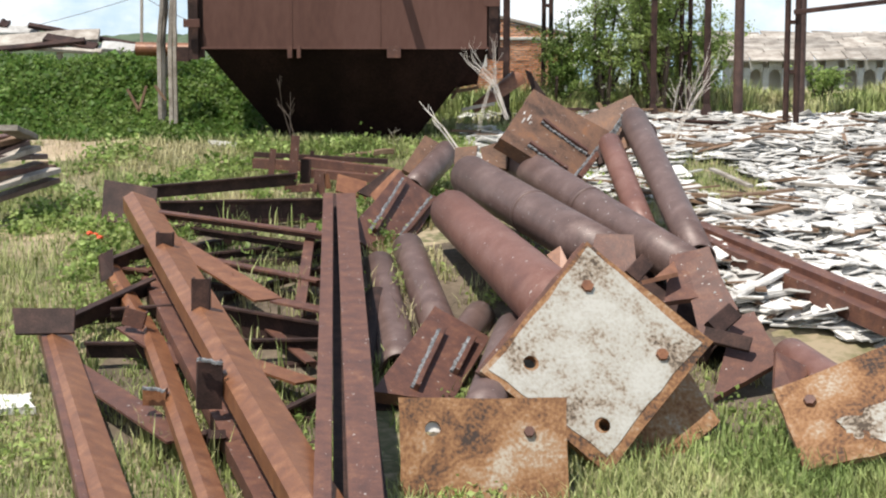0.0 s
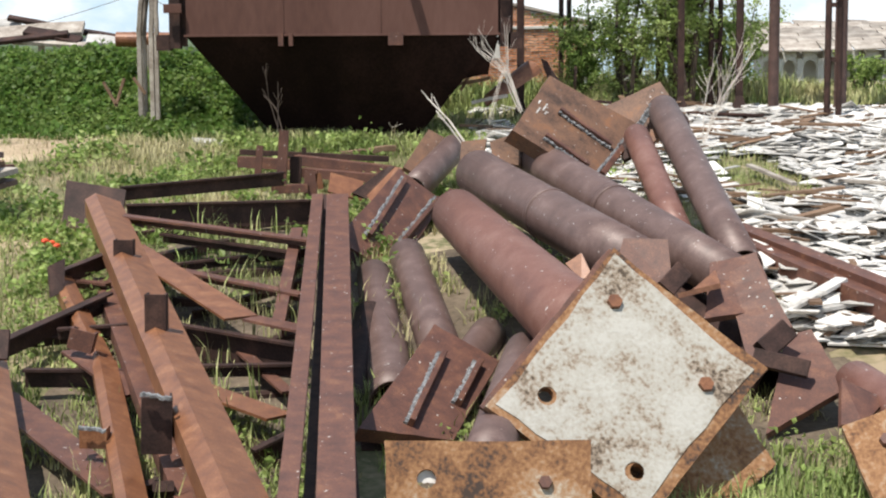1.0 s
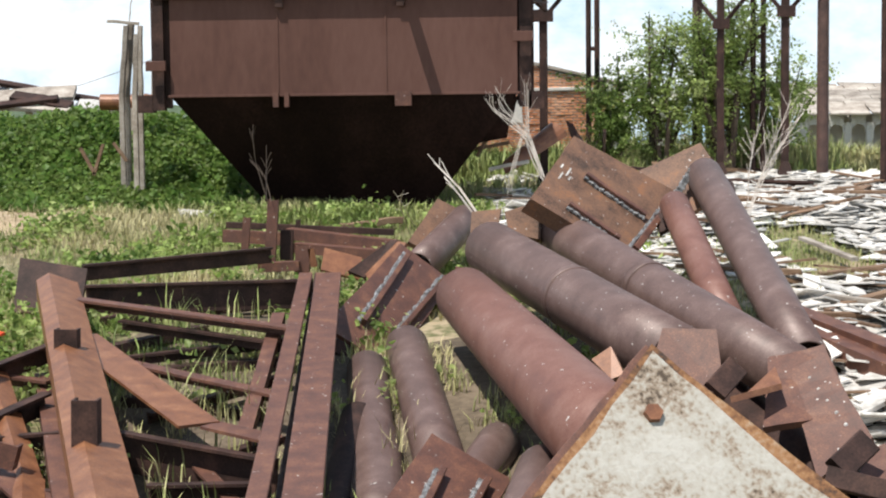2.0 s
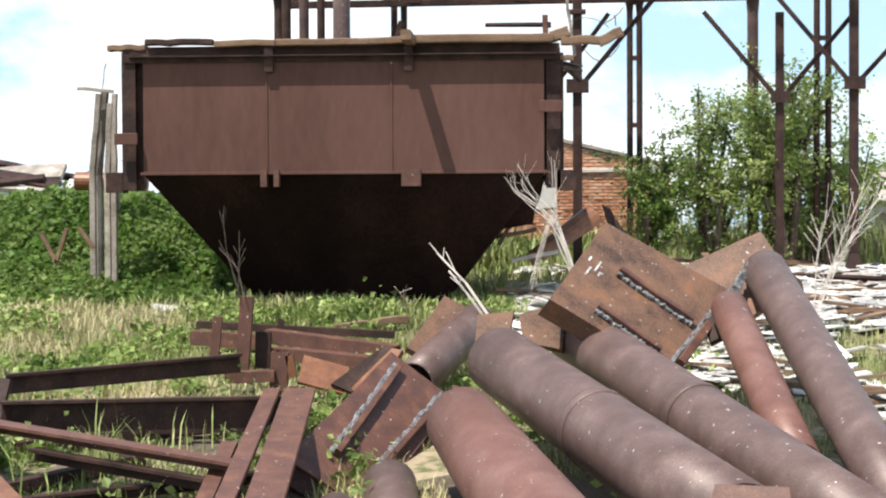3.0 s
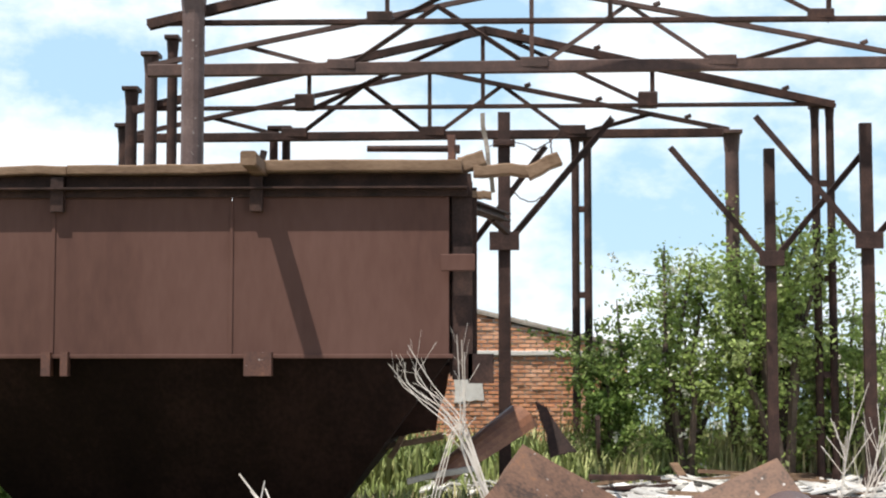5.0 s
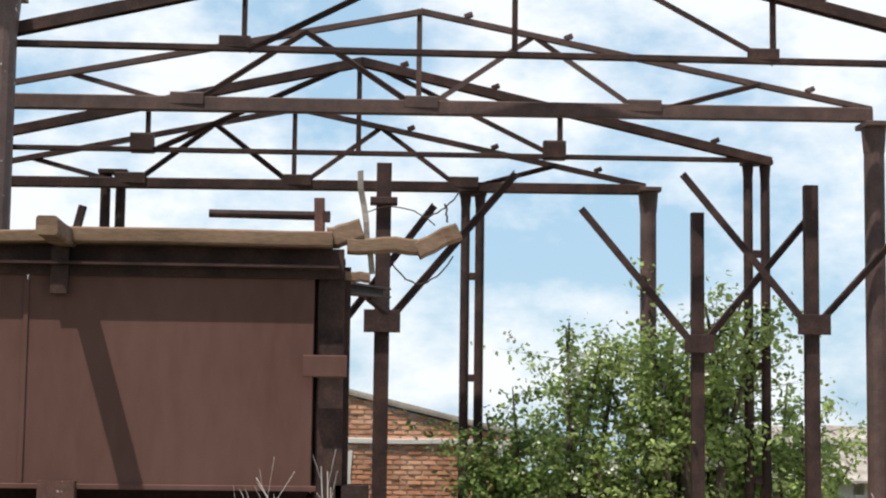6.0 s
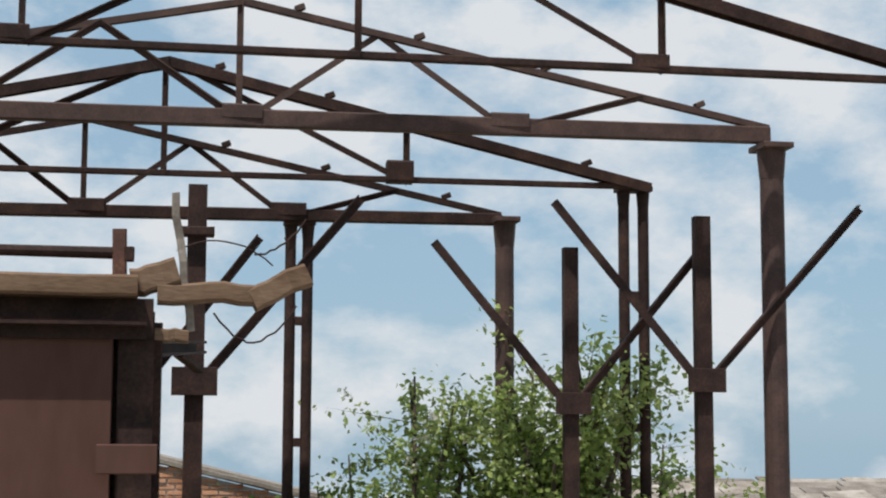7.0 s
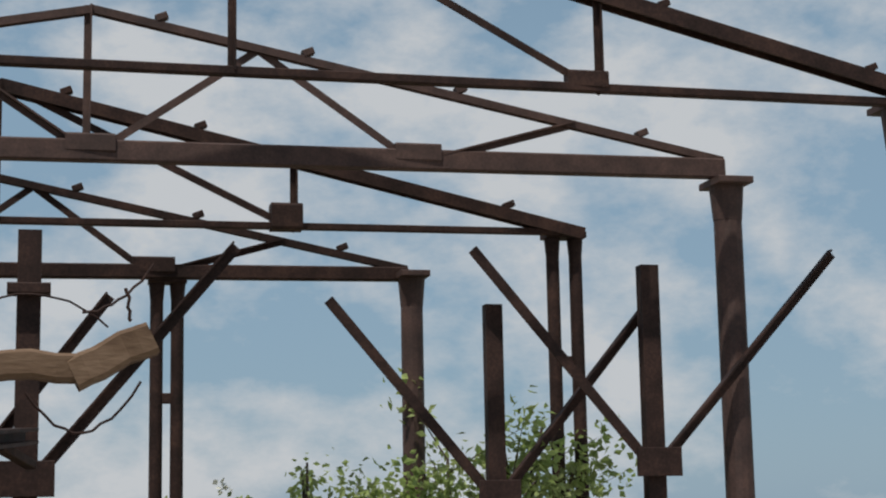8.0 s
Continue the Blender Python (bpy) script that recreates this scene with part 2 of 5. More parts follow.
PLASTER = blotchy("pale_plaster", [(0.42, 0.38, 0.34), (0.60, 0.57, 0.53), (0.68, 0.66, 0.62)], 2, 25, 0.9, 0, 0.3)
SOIL = blotchy("grassy_ground", [(0.30, 0.235, 0.15), (0.19, 0.16, 0.085), (0.10, 0.105, 0.04), (0.34, 0.27, 0.175)], 0.7, 14, 0.95, 0, 0.6, [0.36, 0.46, 0.55, 0.66])
GRASS = blotchy("grass_blades", [(0.15, 0.205, 0.05), (0.27, 0.30, 0.10), (0.45, 0.40, 0.21)], 0.8, 9, 0.7, 0, 0, [0.36, 0.5, 0.64], per_object=0.35)
DRY = blotchy("dry_grass", [(0.26, 0.22, 0.11), (0.38, 0.33, 0.18), (0.46, 0.41, 0.27)], 2, 9, 0.8, 0, 0, per_object=0.3)
LEAF_DARK = blotchy("dark_hedge_leaves", [(0.075, 0.15, 0.028), (0.125, 0.215, 0.045), (0.19, 0.28, 0.075)], 2.0, 12, 0.5, 0, 0, per_object=0.4)
LEAF = blotchy("green_leaves", [(0.10, 0.165, 0.035), (0.16, 0.235, 0.055), (0.22, 0.29, 0.085)], 2.0, 12, 0.5, 0, 0, per_object=0.4)
LEAF_LIGHT = blotchy("pale_green_leaves", [(0.24, 0.33, 0.09), (0.36, 0.45, 0.14), (0.45, 0.50, 0.22)], 2.0, 12, 0.5, 0, 0, per_object=0.4)
BARK = blotchy("bark", [(0.05, 0.035, 0.025), (0.13, 0.095, 0.07)], 8, 40, 0.9, 0, 0.5)
TWIG = blotchy("bleached_dry_twigs", [(0.46, 0.40, 0.34), (0.64, 0.58, 0.52)], 8, 40, 0.9, 0, 0.2)
POPPY = blotchy("poppy_petals", [(0.65, 0.05, 0.015), (0.80, 0.11, 0.03)], 9, 40, 0.6, 0, 0)
BLOSSOM = blotchy("white_blossom", [(0.62, 0.62, 0.50), (0.78, 0.77, 0.66)], 9, 40, 0.7, 0, 0)
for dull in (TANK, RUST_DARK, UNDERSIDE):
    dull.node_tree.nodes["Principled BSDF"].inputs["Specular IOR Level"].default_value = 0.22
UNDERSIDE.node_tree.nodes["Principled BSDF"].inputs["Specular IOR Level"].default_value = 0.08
for leafy in (LEAF_DARK, LEAF, LEAF_LIGHT):
    nodes, links = leafy.node_tree.nodes, leafy.node_tree.links
    shader = nodes["Principled BSDF"]
    thin = nodes.new("ShaderNodeBsdfTranslucent")
    links.new(shader.inputs["Base Color"].links[0].from_socket, thin.inputs["Color"])
    both = nodes.new("ShaderNodeMixShader")
    both.inputs[0].default_value = 0.5
    links.new(shader.outputs[0], both.inputs[1])
    links.new(thin.outputs[0], both.inputs[2])
    for out in [n for n in nodes if n.bl_idname == "ShaderNodeOutputMaterial"]:
        links.new(both.outputs[0], out.inputs[0])
    shader.inputs["Specular IOR Level"].default_value = 0.3


# ---- ground ----
def build_ground():
    def spaced(stops):
        out = []
        for (a, b, n) in stops:
            out += [a + (b - a) * i / n for i in range(n)]
        return out + [stops[-1][1]]
    xs = spaced([(-3000, -60, 6), (-60, -12, 12), (-12, 12, 96), (12, 60, 12), (60, 3000, 6)])
    ys = spaced([(-3000, -20, 6), (-20, 4, 12), (4, 34, 120), (34, 90, 14), (90, 4000, 8)])
    verts = [(x, y, ground_z(y, x)) for y in ys for x in xs]
    w = len(xs)
    faces = [(j * w + i, j * w + i + 1, (j + 1) * w + i + 1, (j + 1) * w + i) for j in range(len(ys) - 1) for i in range(w - 1)]
    me = bpy.data.meshes.new("ground")
    me.from_pydata(verts, [], faces)
    me.materials.append(SOIL)
    for f in me.polygons:
        f.use_smooth = True
    return tagged(new("ground", me), "rough grassy ground with patches of bare dry soil", "ground", kind="structure")


build_ground()


# ---- the scrap heap ----
HEAP = "scrapped steel columns in the heap"


def heap_thing(name, at, label, category, group=HEAP):
    return thing(name, (at[0], at[1], ground_z(at[1], at[0])), label, category, group)


def bolt(at, towards, r=0.035):
    n = Vector(towards).normalized()
    at = Vector(at)
    return tube(at - n * 0.01, at + n * 0.03, r, r * 0.85, 6, hollow=False)


def face_normal(c, towards=(0, -1, 0)):
    c = [Vector(k) for k in c]
    n = (c[1] - c[0]).cross(c[-1] - c[0]).normalized()
    return n if n.dot(Vector(towards)) > 0 else -n


def rib(parent, p, q, n, h=0.05, t=0.035, weld=True):
    """A welded rib on a plate: its foot runs from p to q, n is the plate's normal."""
    n = Vector(n)
    p, q = Vector(p), Vector(q)
    r = part("rib", bar(p + n * h / 2, q + n * h / 2, rect(t, h), n, 3, 0.003), RUST, parent)
    if weld:
        side = (q - p).cross(n).normalized() * (t * 0.75)
        part("weld", bar(p + side + n * 0.012, q + side + n * 0.012, rect(0.024, 0.022), n, 34, 0.008), WELD, r, "crusty grey weld bead")
    return r


# the column with the mortar-crusted base plate
f = [(0.903, 10.250, 1.313), (1.665, 10.000, 0.721), (0.974, 9.450, 0.028), (0.222, 9.689, 0.600)]
n = face_normal(f)
c = heap_thing("steel_column", f[2], "red-brown tubular steel column with a mortar-crusted square base plate", "steel column")
part("pipe", tube((0.862, 10.300, 0.752), (0.075, 13.800, 1.137), 0.235, 0.185, 28), PIPE_RED, c, smooth=True)
part("base_plate", slab(f, 0.055, [(0.785, 0.785, 0.04), (0.20, 0.78, 0.04)], 0.012), RUST_SCALE, c, "square rusted base plate")
m = sum((Vector(k) for k in f), Vector()) / 4
inner = [m + (Vector(k) - m) * s + n * 0.006 for k, s in zip(f, (0.955, 0.90, 0.86, 0.93))]
part("mortar_crust", slab(inner, 0.006, [(0.80, 0.80, 0.05), (0.19, 0.80, 0.05)], 0.022), MORTAR, c, "pale pitted mortar crust")
for uv in ((0.18, 0.22), (0.80, 0.26)):
    o = Vector(f[0]).lerp(Vector(f[1]), uv[0]) + (Vector(f[3]) - Vector(f[0])) * uv[1]
    part("bolt", bolt(o, n, 0.045), RUST_ORANGE, c, "rusted bolt head")
part("plate_edge", bar(Vector(f[0]) - n * 0.06, Vector(f[3]) - n * 0.06, rect(0.05, 0.03), n, 9, 0.006), RUST, c, "flaking rusty plate edge")
part("end_tab", slab([(0.018, 13.850, 1.323), (0.075, 13.850, 1.309), (0.075, 13.800, 1.137), (0.009, 13.800, 1.152)], 0.015), RUST, c)

# the upright rusty plate in front, with its pipe running back into the heap
f = [(-0.254, 9.220, 0.541), (0.707, 9.220, 0.541), (0.717, 8.950, -0.042), (-0.239, 8.950, -0.042)]
n = face_normal(f)
c = heap_thing("steel_column", f[3], "steel column with an orange rusted square base plate standing on edge", "steel column")
part("pipe", tube((0.213, 9.270, 0.398), (0.485, 11.300, 0.567), 0.125, 0.125, 20), PIPE, c, smooth=True)
part("base_plate", slab(f, 0.05, [(0.20, 0.28, 0.045)], 0.01), RUST_SCALE, c, "flaking orange rusted base plate")
part("bolt", bolt(Vector(f[0]).lerp(Vector(f[1]), 0.77) + (Vector(f[3]) - Vector(f[0])) * 0.31, n, 0.036), RUST, c, "rusted bolt head")
part("gasket", slab([Vector((-0.116, 9.190, 0.416)), Vector((-0.000, 9.190, 0.407)), Vector((-0.013, 9.170, 0.346)), Vector((-0.103, 9.170, 0.352))], 0.02, ragged=0.008), PLASTER, c, "lump of old mortar in a bolt hole")

# the rusty plate lying to one side in the grass
f = [(1.989, 9.750, 0.477), (2.835, 9.900, 0.781), (2.799, 9.350, 0.229), (2.089, 9.300, 0.095)]
n = face_normal(f)
c = heap_thing("steel_column", f[3], "steel column with a rust and mortar stained base plate in grass", "steel column")
part("pipe", tube((2.494, 10.000, 0.389), (2.353, 11.000, 0.437), 0.13, 0.13, 20), PIPE_RED, c, smooth=True)
part("base_plate", slab(f, 0.05, [(0.42, 0.86, 0.032)], 0.014), RUST_SCALE, c, "rust stained base plate")
part("mortar_crust", slab([(2.308, 9.500, 0.345), (2.733, 9.620, 0.505), (2.728, 9.330, 0.234), (2.358, 9.420, 0.246)], 0.006, (), 0.05), MORTAR, c, "patch of pale mortar")
part("bolt", bolt(Vector(f[0]).lerp(Vector(f[1]), 0.2) + (Vector(f[3]) - Vector(f[0])) * 0.30, n, 0.042), RUST, c, "rusted bolt head")
part("web_plate", slab([(2.134, 10.400, 0.589), (2.372, 10.400, 0.468), (2.184, 10.100, 0.403), (2.068, 10.100, 0.403)], 0.03), RUST, c)

# the second large column, its plate half hidden
c = heap_thing("steel_column", (1.295, 9.700, -0.053), "grey-brown tubular steel column lying over another", "steel column")
part("pipe", tube((1.204, 11.800, 1.003), (0.240, 14.600, 1.372), 0.185, 0.185, 28), PIPE, c, smooth=True)
part("base_plate", slab([(0.913, 10.300, 0.833), (1.554, 10.200, 0.483), (1.717, 10.000, 0.218), (1.288, 9.620, -0.045), (0.906, 9.750, 0.200)], 0.05, (), 0.01), RUST_SCALE, c, "brown and black stained base plate")
part("end_plate", slab([(0.110, 14.750, 1.613), (0.312, 14.750, 1.633), (0.270, 14.650, 1.429), (0.090, 14.600, 1.322)], 0.05), RUST_PLATE, c)
part("end_plate", slab([(0.336, 14.900, 1.603), (0.615, 14.900, 1.685), (0.577, 14.800, 1.417), (0.364, 14.800, 1.458)], 0.05), RUST_PLATE, c)
# this added ring stands for a shadow's edge across the pipe
part("collar", tube((0.735, 13.163, 1.183), (0.714, 13.224, 1.191), 0.191, 0.191, 28), PIPE, c, "added ring round the pipe", smooth=True)
part("gusset", slab([(1.090, 11.650, 1.200), (1.349, 11.600, 1.198), (1.361, 11.400, 0.920), (0.968, 11.400, 0.889)], 0.03), RUST, c)
part("gusset", slab([(0.735, 11.600, 1.053), (0.831, 11.600, 1.118), (0.888, 11.500, 0.994), (0.825, 11.500, 0.970)], 0.05), RUST_ORANGE, c)

# the third column with the big ribbed head plate
c = heap_thing("steel_column", (1.787, 11.300, 0.523), "grey tubular steel column with a ribbed brown head plate raised high", "steel column")
part("pipe", tube((1.811, 11.900, 0.890), (0.629, 15.200, 1.491), 0.165, 0.165, 28), PIPE, c, smooth=True)
f = [(0.840, 15.350, 2.118), (1.609, 15.500, 1.692), (1.166, 14.600, 1.292), (0.506, 14.538, 1.711)]
n = face_normal(f)
head = part("head_plate", slab(f, 0.13, (), 0.01), RUST_PLATE, c, "thick brown head plate with two welded ribs")
rib(head, (0.892, 15.034, 1.831), (1.306, 15.041, 1.543), n)
rib(head, (0.757, 14.682, 1.647), (1.096, 14.681, 1.406), n)
rib(head, (1.557, 15.408, 1.655), (1.196, 14.670, 1.326), n, 0.06, 0.05)
part("stub", bar((1.169, 14.700, 1.273), (1.169, 14.300, 1.002), rect(0.05, 0.03)), PIPE, c)
for k in range(4):
    a = Vector(f[0]).lerp(Vector(f[1]), 0.06 + 0.035 * k) + (Vector(f[3]) - Vector(f[0])) * (0.42 + 0.10 * (k % 2)) + n * 0.003
    part("paint_drip", bar(a, a + (Vector(f[3]) - Vector(f[0])).normalized() * 0.08 * (0.6 + 0.4 * (k % 3)), rect(0.012, 0.004), n), SLATE, head, "white paint drip")
part("end_flange", slab([(1.641, 11.850, 1.021), (1.926, 11.850, 1.087), (2.019, 11.500, 0.794), (1.545, 11.400, 0.745)], 0.04, (), 0.01), RUST, c)
part("base_plate", slab([(1.710, 11.750, 0.960), (1.902, 11.750, 1.058), (2.049, 11.300, 0.714), (1.763, 11.150, 0.542)], 0.04, (), 0.008), RUST, c)
part("lower_plate", slab([(2.003, 11.300, 0.658), (2.159, 11.300, 0.698), (2.295, 10.900, 0.426), (1.773, 10.600, 0.236)], 0.04, (), 0.01), RUST, c)
part("gusset", slab([(1.381, 11.300, 0.883), (1.659, 11.500, 0.914), (1.662, 11.700, 0.967), (1.480, 11.400, 0.889)], 0.03), RUST_ORANGE, c, "orange torch-cut gusset")
part("gusset", bar((1.314, 11.400, 0.920), (1.435, 11.500, 1.026), rect(0.12, 0.05), (0, -1, 0.3)), RUST_DARK, c)
part("clamp", bar((1.822, 11.000, 0.619), (1.991, 11.150, 0.722), rect(0.13, 0.06), (0, -1, 0.4)), RUST_DARK, c)
part("clamp", bar((1.769, 11.000, 0.592), (2.065, 10.900, 0.533), rect(0.10, 0.05), (0, -1, 0.4)), RUST_DARK, c)

part("collar", tube((1.215, 13.56, 1.193), (1.193, 13.62, 1.204), 0.171, 0.171, 28), PIPE, c, "added ring round the pipe", smooth=True)
for k in range(6):
    p = Vector((1.80 + 0.03 * k, 11.70 - 0.07 * k, 0.93 - 0.045 * k))
    part("mortar_spot", lump(p + Vector((0.02, -0.035, 0.01)), 0.012, (1, 0.5, 1), 0.4, 1), SLATE, c, "small splash of pale mortar")

# two slimmer columns leaning on the heap
c = heap_thing("steel_column", (1.933, 12.300, 0.929), "slim grey steel column leaning against the heap", "steel column")
part("pipe", tube((1.933, 12.300, 0.929), (1.798, 15.600, 1.820), 0.125, 0.13, 24), PIPE, c, smooth=True)
f = [(1.310, 15.750, 1.840), (1.796, 15.800, 2.052), (1.989, 15.500, 1.724), (1.486, 15.400, 1.435)]
part("end_plate", slab(f, 0.05, (), 0.008), RUST_PLATE, c)
part("weld", bar((1.572, 15.450, 1.685), (1.718, 15.550, 1.864), rect(0.05, 0.03), (0, -1, 0), 12, 0.012), WELD, c, "crusty grey weld bead")
part("flange", slab([(1.935, 15.500, 1.814), (1.999, 15.500, 1.761), (1.995, 15.200, 1.584), (1.931, 15.200, 1.647)], 0.04), RUST_DARK, c)
c = heap_thing("steel_column", (1.601, 13.000, 1.062), "slim brown steel column wedged under the head plate", "steel column")
part("pipe", tube((1.601, 13.000, 1.062), (1.517, 15.000, 1.633), 0.105, 0.105, 20), PIPE_RED, c, smooth=True)
part("end_plate", slab([(1.379, 15.050, 1.563), (1.599, 15.100, 1.653), (1.631, 15.000, 1.546), (1.412, 14.950, 1.447)], 0.05), RUST_DARK, c)

# the ribbed plate on the other flank with its two legs
c = heap_thing("steel_column", (-0.397, 13.700, 0.673), "steel column with a ribbed brown head plate, lying tilted", "steel column")
f = [(-0.391, 15.000, 1.386), (-0.031, 15.000, 1.118), (-0.392, 13.850, 0.667), (-0.818, 13.811, 0.959)]
n = face_normal(f)
head = part("head_plate", slab(f, 0.10, (), 0.01), RUST, c, "brown head plate with two welded ribs")
rib(head, (-0.348, 14.907, 1.296), (-0.599, 14.031, 0.934), n)
rib(head, (-0.093, 14.944, 1.129), (-0.380, 14.145, 0.843), n)
part("side_flange", slab([(-0.817, 13.800, 0.932), (-0.381, 13.800, 0.664), (-0.390, 13.750, 0.565), (-0.806, 13.750, 0.843)], 0.05), RUST_DARK, c)
part("pipe", tube((-0.295, 13.800, 0.827), (-0.009, 11.750, 0.459), 0.135, 0.135, 22), PIPE, c, smooth=True)
c = heap_thing("steel_column", (-0.308, 11.200, 0.308), "short slim steel column lying half under the heap", "steel column")
part("pipe", tube((-0.522, 13.500, 0.723), (-0.296, 11.200, 0.288), 0.125, 0.125, 22), PIPE, c, smooth=True)
part("sleeve", tube((-0.395, 12.400, 0.482), (-0.295, 11.150, 0.298), 0.14, 0.14, 22), PIPE, c, smooth=True)
c = heap_thing("steel_column", (-0.317, 14.400, 1.200), "slim steel column with a square brown end plate behind", "steel column")
part("pipe", tube((0.044, 16.500, 1.456), (-0.298, 15.500, 1.161), 0.125, 0.125, 20), PIPE, c, smooth=True)
part("end_plate", slab([(-0.182, 16.600, 1.620), (0.124, 16.600, 1.461), (-0.134, 16.200, 1.165), (-0.400, 16.200, 1.310)], 0.05), RUST_PLATE, c)

# the lower ribbed plate
c = heap_thing("steel_column", (-0.089, 10.600, 0.214), "steel column end with a ribbed brown plate in grass", "steel column")
f = [(-0.057, 11.600, 0.689), (0.335, 11.500, 0.479), (0.059, 10.600, 0.206), (-0.449, 10.382, 0.328)]
n = face_normal(f)
head = part("head_plate", slab(f, 0.09, (), 0.01), RUST, c, "brown head plate with two welded ribs")
rib(head, (-0.008, 11.314, 0.544), (-0.181, 10.570, 0.295), n)
rib(head, (0.205, 11.371, 0.478), (0.079, 10.909, 0.331), n)
part("side_flange", slab([(-0.460, 10.650, 0.256), (0.051, 10.600, 0.199), (0.044, 10.500, 0.124), (-0.440, 10.500, 0.183)], 0.05), RUST_DARK, c)
part("pipe", tube((0.063, 11.450, 0.351), (0.281, 12.300, 0.499), 0.12, 0.12, 20), PIPE, c, smooth=True)

# dark tubes added low in the heap to stand for its black shadows
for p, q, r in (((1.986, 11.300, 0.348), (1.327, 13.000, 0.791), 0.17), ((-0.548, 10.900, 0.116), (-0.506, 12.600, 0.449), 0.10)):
    c = heap_thing("steel_column", p, "dark tube added low in the heap to stand for shade", "steel column")
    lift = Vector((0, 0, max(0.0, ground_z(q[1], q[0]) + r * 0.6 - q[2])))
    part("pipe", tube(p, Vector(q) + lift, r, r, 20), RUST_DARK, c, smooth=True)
# folded offcuts between the heap and the trusses
c = heap_thing("steel_offcut", (-0.985, 15.600, 1.114), "orange-brown folded steel offcut on the pile of beams", "steel offcut", "loose offcuts")
part("leaf", slab([(-1.007, 15.800, 1.297), (-0.726, 15.800, 1.221), (-0.729, 15.600, 1.077), (-1.017, 15.600, 1.152)], 0.02), RUST_ORANGE, c)
part("leaf", slab([(-0.691, 15.600, 1.114), (-0.452, 15.700, 1.348), (-0.388, 15.700, 1.337), (-0.593, 15.400, 1.021)], 0.03), RUST_ORANGE, c)
part("leaf", slab([(-0.814, 15.600, 1.141), (-0.509, 15.800, 1.351), (-0.455, 15.800, 1.351), (-0.691, 15.600, 1.088)], 0.03), RUST_DARK, c)


# ---- the fallen lattice trusses ----
def ridged(w, h, t):
    """A pressed section with a ridge off its middle and one short leg."""
    return [(-0.5 * w, -0.30 * h), (0.2 * w, 0.22 * h), (0.5 * w, -0.12 * h), (0.5 * w, -h), (0.5 * w - t, -h), (0.5 * w - t, -0.12 * h - t), (0.2 * w, 0.22 * h - t * 1.4), (-0.5 * w, -0.30 * h - t * 1.4)]


LATTICE = thing("lattice_truss", (-1.385, 10.916, 0.190), "large fallen lattice truss of rusty steel sections in grass", "lattice truss", "fallen trusses")
SECOND = thing("lattice_truss", (-2.080, 10.197, 0.128), "second fallen lattice truss of orange rusted channels in grass", "lattice truss", "fallen trusses")


def member(name, p, q, profile, mat, parent=LATTICE, up=(0, 0, 1)):
    return part(name, bar(p, q, profile, up), mat, parent)


member("chord", (-2.672, 14.446, 1.220), (-0.547, 7.632, 0.340), ridged(0.27, 0.14, 0.014), RUST_ORANGE)
member("lower_chord", (-2.358, 13.094, 0.778), (-0.842, 8.290, 0.149), channel(0.20, 0.10, 0.014), RUST)
part("end_plate", slab([(-3.105, 15.100, 1.300), (-2.603, 15.000, 1.226), (-2.589, 14.700, 0.928), (-3.084, 14.800, 0.948)], 0.03), RUST_DARK, LATTICE)
part("bracket", bar((-2.146, 12.600, 0.911), (-2.142, 12.600, 1.094), channel(0.13, 0.09, 0.012), (0, -1, 0)), RUST_DARK, LATTICE)
part("bracket", bar((-1.624, 10.900, 0.713), (-1.619, 10.900, 0.980), channel(0.12, 0.09, 0.012), (0, -1, 0)), RUST_DARK, LATTICE)
b = part("bracket", bar((-1.379, 9.550, 0.397), (-1.368, 9.550, 0.678), channel(0.15, 0.11, 0.012), (0.2, -1, 0)), RUST_DARK, LATTICE)
part("weld", bar((-1.439, 9.500, 0.705), (-1.288, 9.500, 0.685), rect(0.025, 0.02), (0, 0, 1), 10, 0.006), WELD, b, "crusty grey weld bead")
# the long beam, its web and lip in darker steel than its flanges
LONG = thing("long_beam", (-0.748, 11.706, 0.351), "long brown steel beam with an open trough, lying on the trusses", "steel beam")
member("flange", (-1.022, 14.667, 1.200), (-0.569, 7.566, 0.359), rect(0.09, 0.03), RUST, LONG)
member("flange", (-0.866, 14.667, 1.200), (-0.357, 7.566, 0.359), rect(0.17, 0.03), RUST, LONG)
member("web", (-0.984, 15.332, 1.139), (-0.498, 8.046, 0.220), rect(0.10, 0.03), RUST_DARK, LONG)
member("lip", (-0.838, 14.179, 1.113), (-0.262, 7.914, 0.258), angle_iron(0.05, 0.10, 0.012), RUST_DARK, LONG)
part("rust_scar", slab([(-0.689, 11.000, 0.348), (-0.551, 11.000, 0.348), (-0.542, 10.800, 0.262), (-0.670, 10.800, 0.262)], 0.01, (), 0.01, (0, 0, 1)), RUST_SCALE, LONG, "pale scraped patch")
